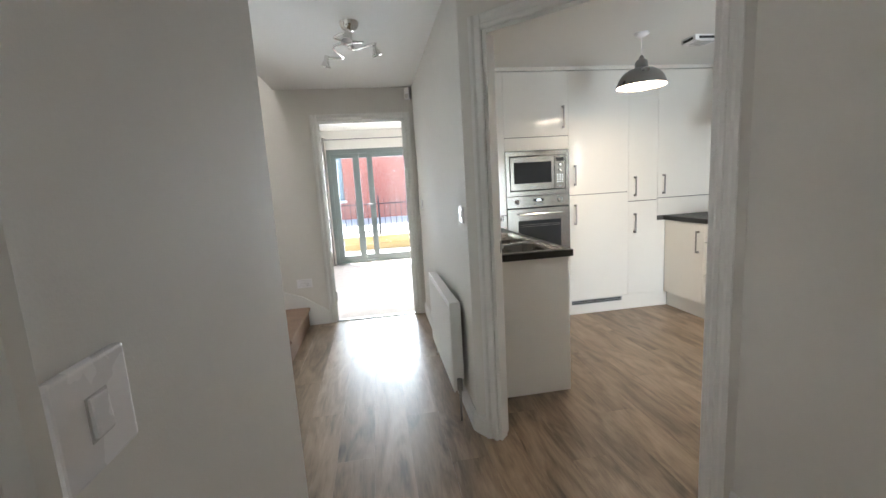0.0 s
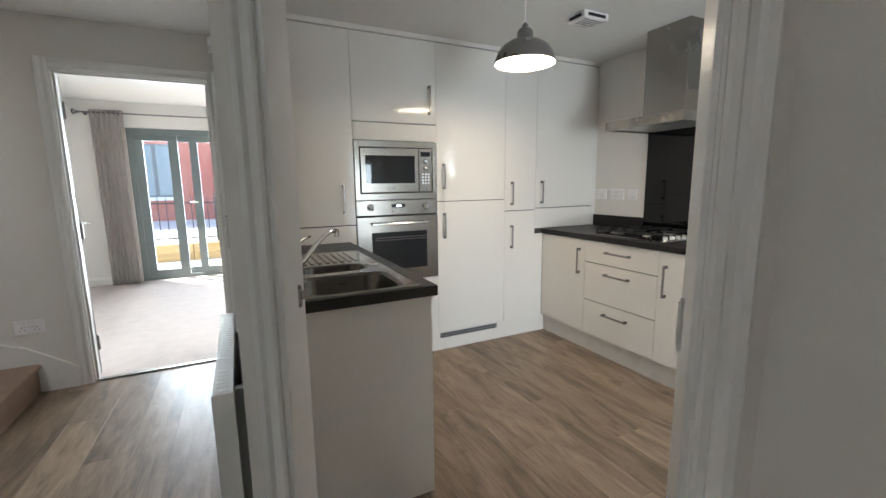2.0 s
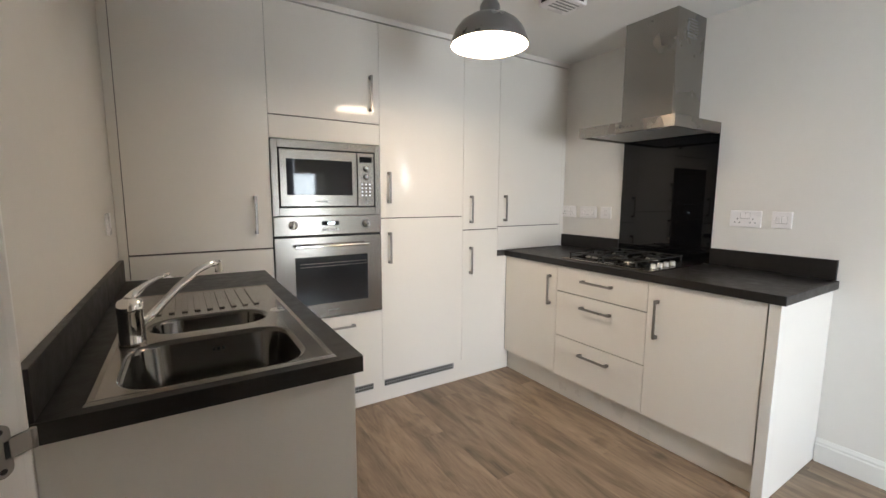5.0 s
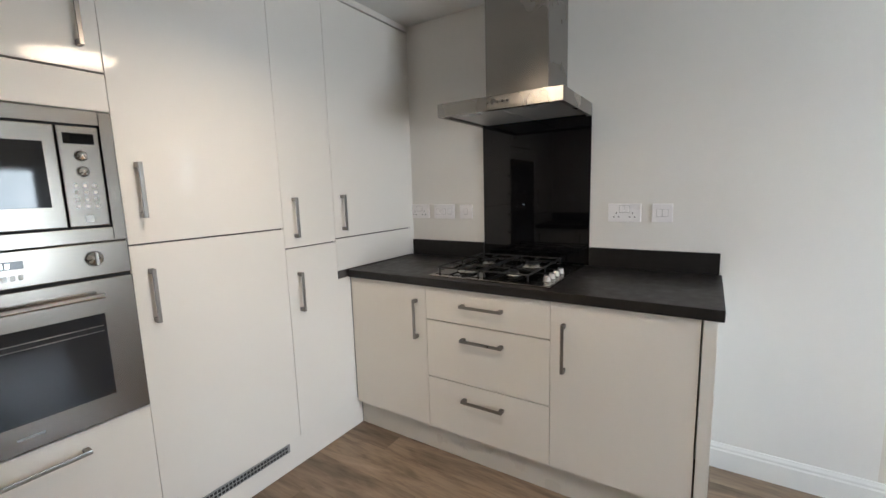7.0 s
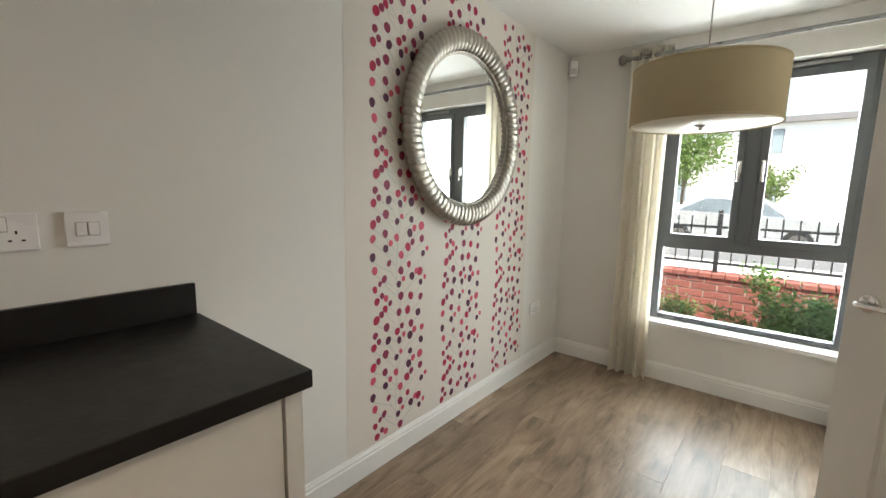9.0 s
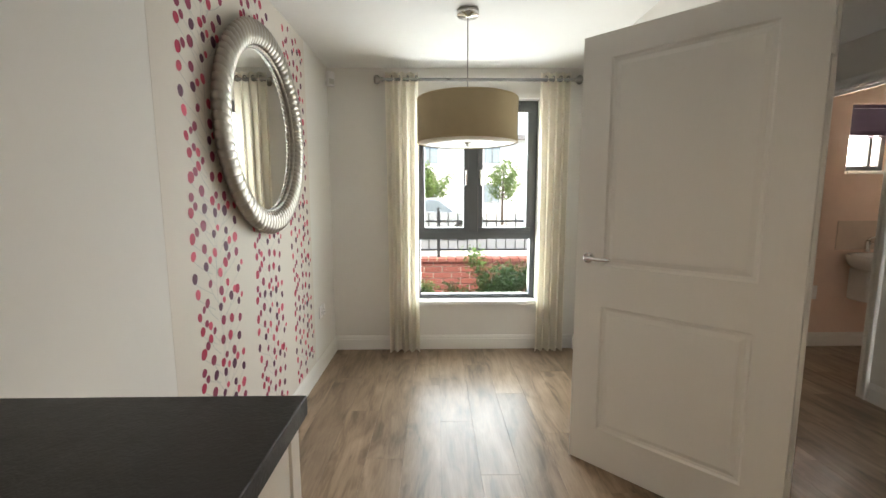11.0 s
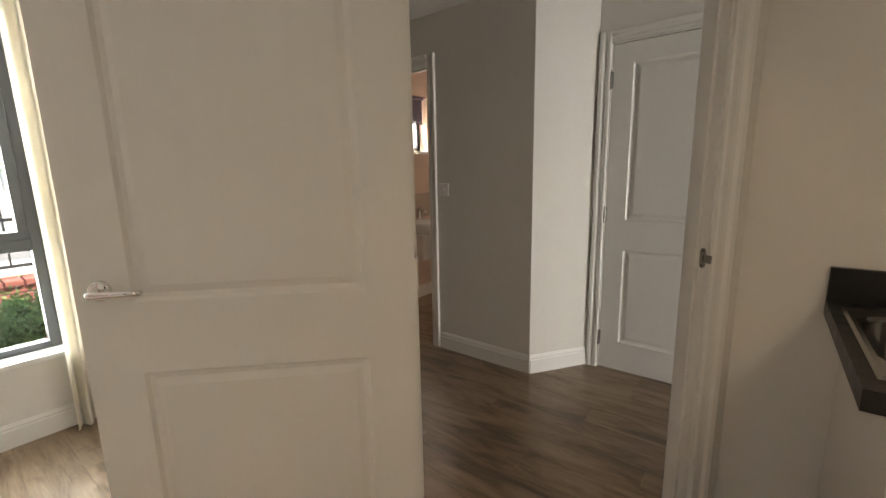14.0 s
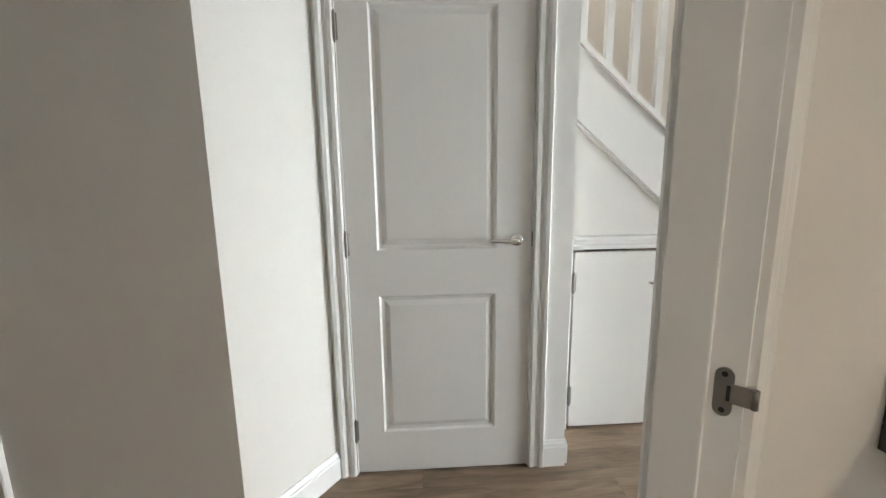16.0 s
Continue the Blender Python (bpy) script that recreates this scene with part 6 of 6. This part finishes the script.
def bush(name, cx, cy, z, rx, ry, rz, n, label, seed, material=LEAF, size=0.032):
    """A shrub: stems and many small leaves with gaps."""
    rng = random.Random(seed)
    ob = thing(name, (cx, cy, z), label, "shrub")
    bm = B()
    tips = []
    for _ in range(26):
        a, e = rng.uniform(0, 2 * math.pi), rng.uniform(0.25, 1.0)
        tip = Vector((cx + rx * math.cos(a) * rng.uniform(0.3, 1), cy + ry * math.sin(a) * rng.uniform(0.3, 1), z + rz * e * rng.uniform(0.6, 1.08)))
        root = Vector((cx + rng.uniform(-0.05, 0.05), cy + rng.uniform(-0.05, 0.05), z - 0.01))
        mid = (root + tip) / 2 + Vector((rng.uniform(-0.05, 0.05), rng.uniform(-0.05, 0.05), 0.06))
        tube(bm, [root, mid, tip], [0.007, 0.005, 0.002], 5)
        tips.append((root, mid, tip))
    part("stems", bm, BARK, ob)
    verts, faces = [], []
    for _ in range(n):
        r0, m0, t0 = rng.choice(tips)
        v = rng.random() ** 0.6
        p = (m0.lerp(t0, v) if rng.random() < 0.8 else r0.lerp(m0, 0.4 + 0.6 * v)) + Vector((rng.gauss(0, 0.045), rng.gauss(0, 0.045), rng.gauss(0, 0.04)))
        if p.z < z + 0.01:
            p.z = z + 0.01
        d = Vector((rng.gauss(0, 1), rng.gauss(0, 1), rng.gauss(0.5, 0.7))).normalized()
        s = d.orthogonal().normalized()
        s = (Matrix.Rotation(rng.uniform(0, 6.28), 3, d) @ s) * size * rng.uniform(0.22, 0.4)
        L = d * size * rng.uniform(0.8, 1.5)
        i = len(verts)
        verts += [p, p + L * 0.5 + s, p + L, p + L * 0.5 - s]
        faces.append((i, i + 1, i + 2, i + 3))
    me = bpy.data.meshes.new("leaves")
    me.from_pydata(verts, [], faces)
    me.materials.append(material)
    lv = new("leaves", me)
    lv.parent = ob
    lv.matrix_parent_inverse = ob.matrix_basis.inverted()
    tagged(lv, kind="stuff")
    return ob


bush("shrub", 2.20, -1.36, 0.03, 0.54, 0.40, 0.72, 7500, "leafy green shrub in the mulch bed", 3)
bush("shrub", 1.35, -1.35, 0.03, 0.5, 0.36, 0.74, 4000, "leafy green shrub beside the window", 4)
bush("shrub", 3.02, -1.55, 0.03, 0.17, 0.17, 0.34, 900, "low green shrub against the brick wall", 5)
bush("shrub", 3.32, -1.22, 0.03, 0.16, 0.16, 0.26, 600, "small green plant in the mulch bed", 6)
bush("shrub", 3.6, -1.6, 0.03, 0.2, 0.2, 0.3, 600, "small green plant near the wall", 8)


def tree(cx, cy, z, h, r, n, seed, label):
    rng = random.Random(seed)
    ob = thing("tree", (cx, cy, z), label, "tree", "street trees")
    bm = B()
    tube(bm, [(cx, cy, z - 0.05), (cx + 0.03, cy, z + h * 0.3), (cx - 0.02, cy + 0.03, z + h * 0.6), (cx, cy, z + h * 0.9)], [0.09, 0.07, 0.05, 0.015], 8)
    limbs = []
    for _ in range(14):
        a, s = rng.uniform(0, 6.28), rng.uniform(0.35, 0.75)
        p0 = Vector((cx, cy, z + h * s))
        p1 = p0 + Vector((math.cos(a) * r * rng.uniform(0.5, 1), math.sin(a) * r * rng.uniform(0.5, 1), r * rng.uniform(0.2, 0.9)))
        tube(bm, [p0, (p0 + p1) / 2 + Vector((0, 0, 0.06)), p1], [0.03, 0.018, 0.006], 5)
        limbs.append((p0, p1))
    part("trunk", bm, BARK, ob)
    verts, faces = [], []
    for _ in range(n):
        a, b = rng.choice(limbs)
        p = a.lerp(b, rng.uniform(0.35, 1.1)) + Vector((rng.gauss(0, r * 0.16), rng.gauss(0, r * 0.16), rng.gauss(0, r * 0.14)))
        d = Vector((rng.gauss(0, 1), rng.gauss(0, 1), rng.gauss(0, 1))).normalized()
        s = d.orthogonal().normalized() * rng.uniform(0.04, 0.07)
        d *= rng.uniform(0.10, 0.18)
        i = len(verts)
        verts += [p, p + d * 0.5 + s, p + d, p + d * 0.5 - s]
        faces.append((i, i + 1, i + 2, i + 3))
    me = bpy.data.meshes.new("crown")
    me.from_pydata(verts, [], faces)
    me.materials.append(LEAF2)
    c = new("crown", me)
    c.parent = ob
    c.matrix_parent_inverse = ob.matrix_basis.inverted()
    tagged(c, kind="stuff")


tree(3.0, -19.5, -0.25, 3.4, 0.95, 1600, 21, "young street tree with a loose green crown")
tree(-0.9, -20.5, -0.25, 3.6, 1.0, 1600, 22, "young street tree with a thin trunk")
tree(6.0, -19.0, -0.25, 5.0, 1.8, 3000, 23, "leafy street tree beyond the road")
tree(-7.5, -18.0, -0.25, 5.0, 1.9, 3000, 24, "leafy street tree far along the road")


def car(cx, cy, z, paint, label, turn=0):
    m = pose(cx, cy, z, 0, 0, turn)
    ob = thing("car", (cx, cy, z), label, "car", "parked cars")
    prof = [(-2.05, 0.32), (-2.08, 0.55), (-1.95, 0.78), (-1.15, 0.90), (-0.55, 1.36), (0.75, 1.42), (1.55, 1.02), (2.0, 0.92), (2.08, 0.60), (2.02, 0.30)]
    bm = B()
    va, vb = [], []
    for x, zz in prof:
        inset = 0.14 if zz > 1.1 else 0.0
        va.append(bm.verts.new((x, -0.86 + inset, zz)))
        vb.append(bm.verts.new((x, 0.86 - inset, zz)))
    n = len(prof)
    fs = [bm.faces.new(va), bm.faces.new(vb[::-1])] + [bm.faces.new((va[i], vb[i], vb[(i + 1) % n], va[(i + 1) % n])) for i in range(n)]
    bmesh.ops.recalc_face_normals(bm, faces=fs)
    part("body", xf(bm, m), paint, ob)
    for s in (-1, 1):
        bm = B()
        pts = [(-1.0, 0.93), (-0.52, 1.30), (0.70, 1.35), (1.30, 1.02)]
        bm.faces.new([bm.verts.new((x, s * (0.866 - (0.12 if zz > 1.1 else 0.0)), zz)) for x, zz in pts])
        bmesh.ops.solidify(bm, geom=bm.faces[:], thickness=0.01)
        part("side_window", xf(bm, m), FARGLASS, ob)
    for x in (-1.28, 1.28):
        for s in (-1, 1):
            wh = part("wheel", xf(cyl(B(), (x, s * 0.66, 0.31), (x, s * 0.885, 0.31), 0.31, 24), m), DARK, ob, "black tyre")
            part("rim", xf(cyl(B(), (x, s * 0.80, 0.31), (x, s * 0.892, 0.31), 0.20, 20), m), NICKEL, wh)


car(3.3, -11.2, -0.10, mat("silver_car_paint", (0.55, 0.56, 0.57), 0.25, 0.6, coat=0.6), "silver parked car on the far side of the road")
car(-2.2, -12.0, -0.10, mat("white_car_paint", (0.78, 0.78, 0.77), 0.25, 0.0, coat=0.6), "white parked car along the road")
car(8.2, -11.6, -0.10, mat("blue_car_paint", (0.10, 0.16, 0.24), 0.25, 0.3, coat=0.6), "dark blue parked car along the road")


def building(name, x0, x1, y0, y1, z1, wall, label, face, rows, cols, seed, sill=0.9, ww=1.1, wh=1.3):
    """A block with openings that hold framed windows, on the side named by face (-1 looks to -y, 1 to +y)."""
    ob = thing(name, ((x0 + x1) / 2, (y0 + y1) / 2, -0.25), label, "building")
    part("wall", box(B(), x0, x1, y0, y1, -0.3, z1), wall, ob)
    part("roof", prism(B(), [(x0 - 0.3, y0 - 0.3), (x1 + 0.3, y0 - 0.3), (x1 + 0.3, y1 + 0.3), (x0 - 0.3, y1 + 0.3)], z1, z1 + 0.3), ROOF, ob)
    y = y0 if face < 0 else y1
    for r in range(rows):
        for c in range(cols):
            x = x0 + (c + 0.5) * (x1 - x0) / cols
            z = sill + 2.7 * r
            a, b = sorted((y + face * 0.02, y - face * 0.05))
            wdw = part("window", box(B(), x - ww / 2, x + ww / 2, a, b, z, z + wh, 0.01, seg=1), ANTHRACITE, ob)
            for s in (-1, 1):
                a2, b2 = sorted((y + face * 0.032, y + face * 0.01))
                part("pane", box(B(), x + s * ww / 4 - ww / 4 + 0.05, x + s * ww / 4 + ww / 4 - 0.05, a2, b2, z + 0.06, z + wh - 0.06), FARGLASS, wdw)
            a3, b3 = sorted((y + face * 0.09, y - face * 0.02))
            part("sill", box(B(), x - ww / 2 - 0.06, x + ww / 2 + 0.06, a3, b3, z - 0.10, z), RENDER_W, wdw)
    return ob


building("apartment_building", -16, 14, -34, -26, 5.2, RENDER_W, "pale rendered building of two storeys across the road", 1, 2, 7, 1)
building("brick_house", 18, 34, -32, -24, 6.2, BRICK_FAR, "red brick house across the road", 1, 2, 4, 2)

# ---- outside, rear ----
structure("patio", box(B(), -4, 8, 8.3, 9.9, -0.3, -0.03), PAVE, "pale paved patio outside the sliding doors", "patio")
structure("raised_terrace", box(B(), -30, 40, 10.05, 17.0, -0.3, 0.27), PAVE, "sunlit raised paving behind the patio", "pavement")
sw = thing("sleeper_wall", (1.0, 9.97, -0.3), "low yellow timber retaining wall beside the patio", "wall")
for r in range(2):
    for k in range(6):
        part("sleeper", box(B(), -4 + 2.0 * k, -2.01 + 2.0 * k, 9.90, 10.05, -0.05 + 0.165 * r, 0.112 + 0.165 * r, 0.006, seg=1), TIMBER, sw)
railing("railing", -3.5, 6.5, 10.12, 0.27, 1.11, 0.13, "black railing along the raised terrace", 12)
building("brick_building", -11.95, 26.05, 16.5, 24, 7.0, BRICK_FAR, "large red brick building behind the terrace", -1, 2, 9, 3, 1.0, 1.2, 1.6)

# ---- floor boards ----
floor = thing("floor", (1.2, 2.0, 0.0), "grey-brown oak-effect plank flooring", "floor", kind="structure")
PW, PL = 0.186, 1.28
meshes = {}


def plank_mesh(w, l):
    key = (round(w, 3), round(l, 3))
    if key not in meshes:
        bm = B()
        box(bm, 0, w - 0.0005, 0, l - 0.0005, -0.0045, 0.0, 0.0003, seg=1)
        me = bpy.data.meshes.new("plank")
        bm.to_mesh(me)
        bm.free()
        me.materials.append(OAK_PLANK)
        meshes[key] = me
    return meshes[key]


x, row = -1.45, 0
while x < 3.715:
    w = min(PW, 3.715 - x)
    y = -0.425 - (row * 0.47) % PL
    while y < 4.548:
        a, b = max(y, -0.425), min(y + PL, 4.548)
        if b - a > 0.02:
            o = new("plank", plank_mesh(w, b - a))
            o.parent = floor
            o.matrix_parent_inverse = floor.matrix_basis.inverted()
            o.location = (x, a, 0.0)
        y += PL
    x += PW
    row += 1
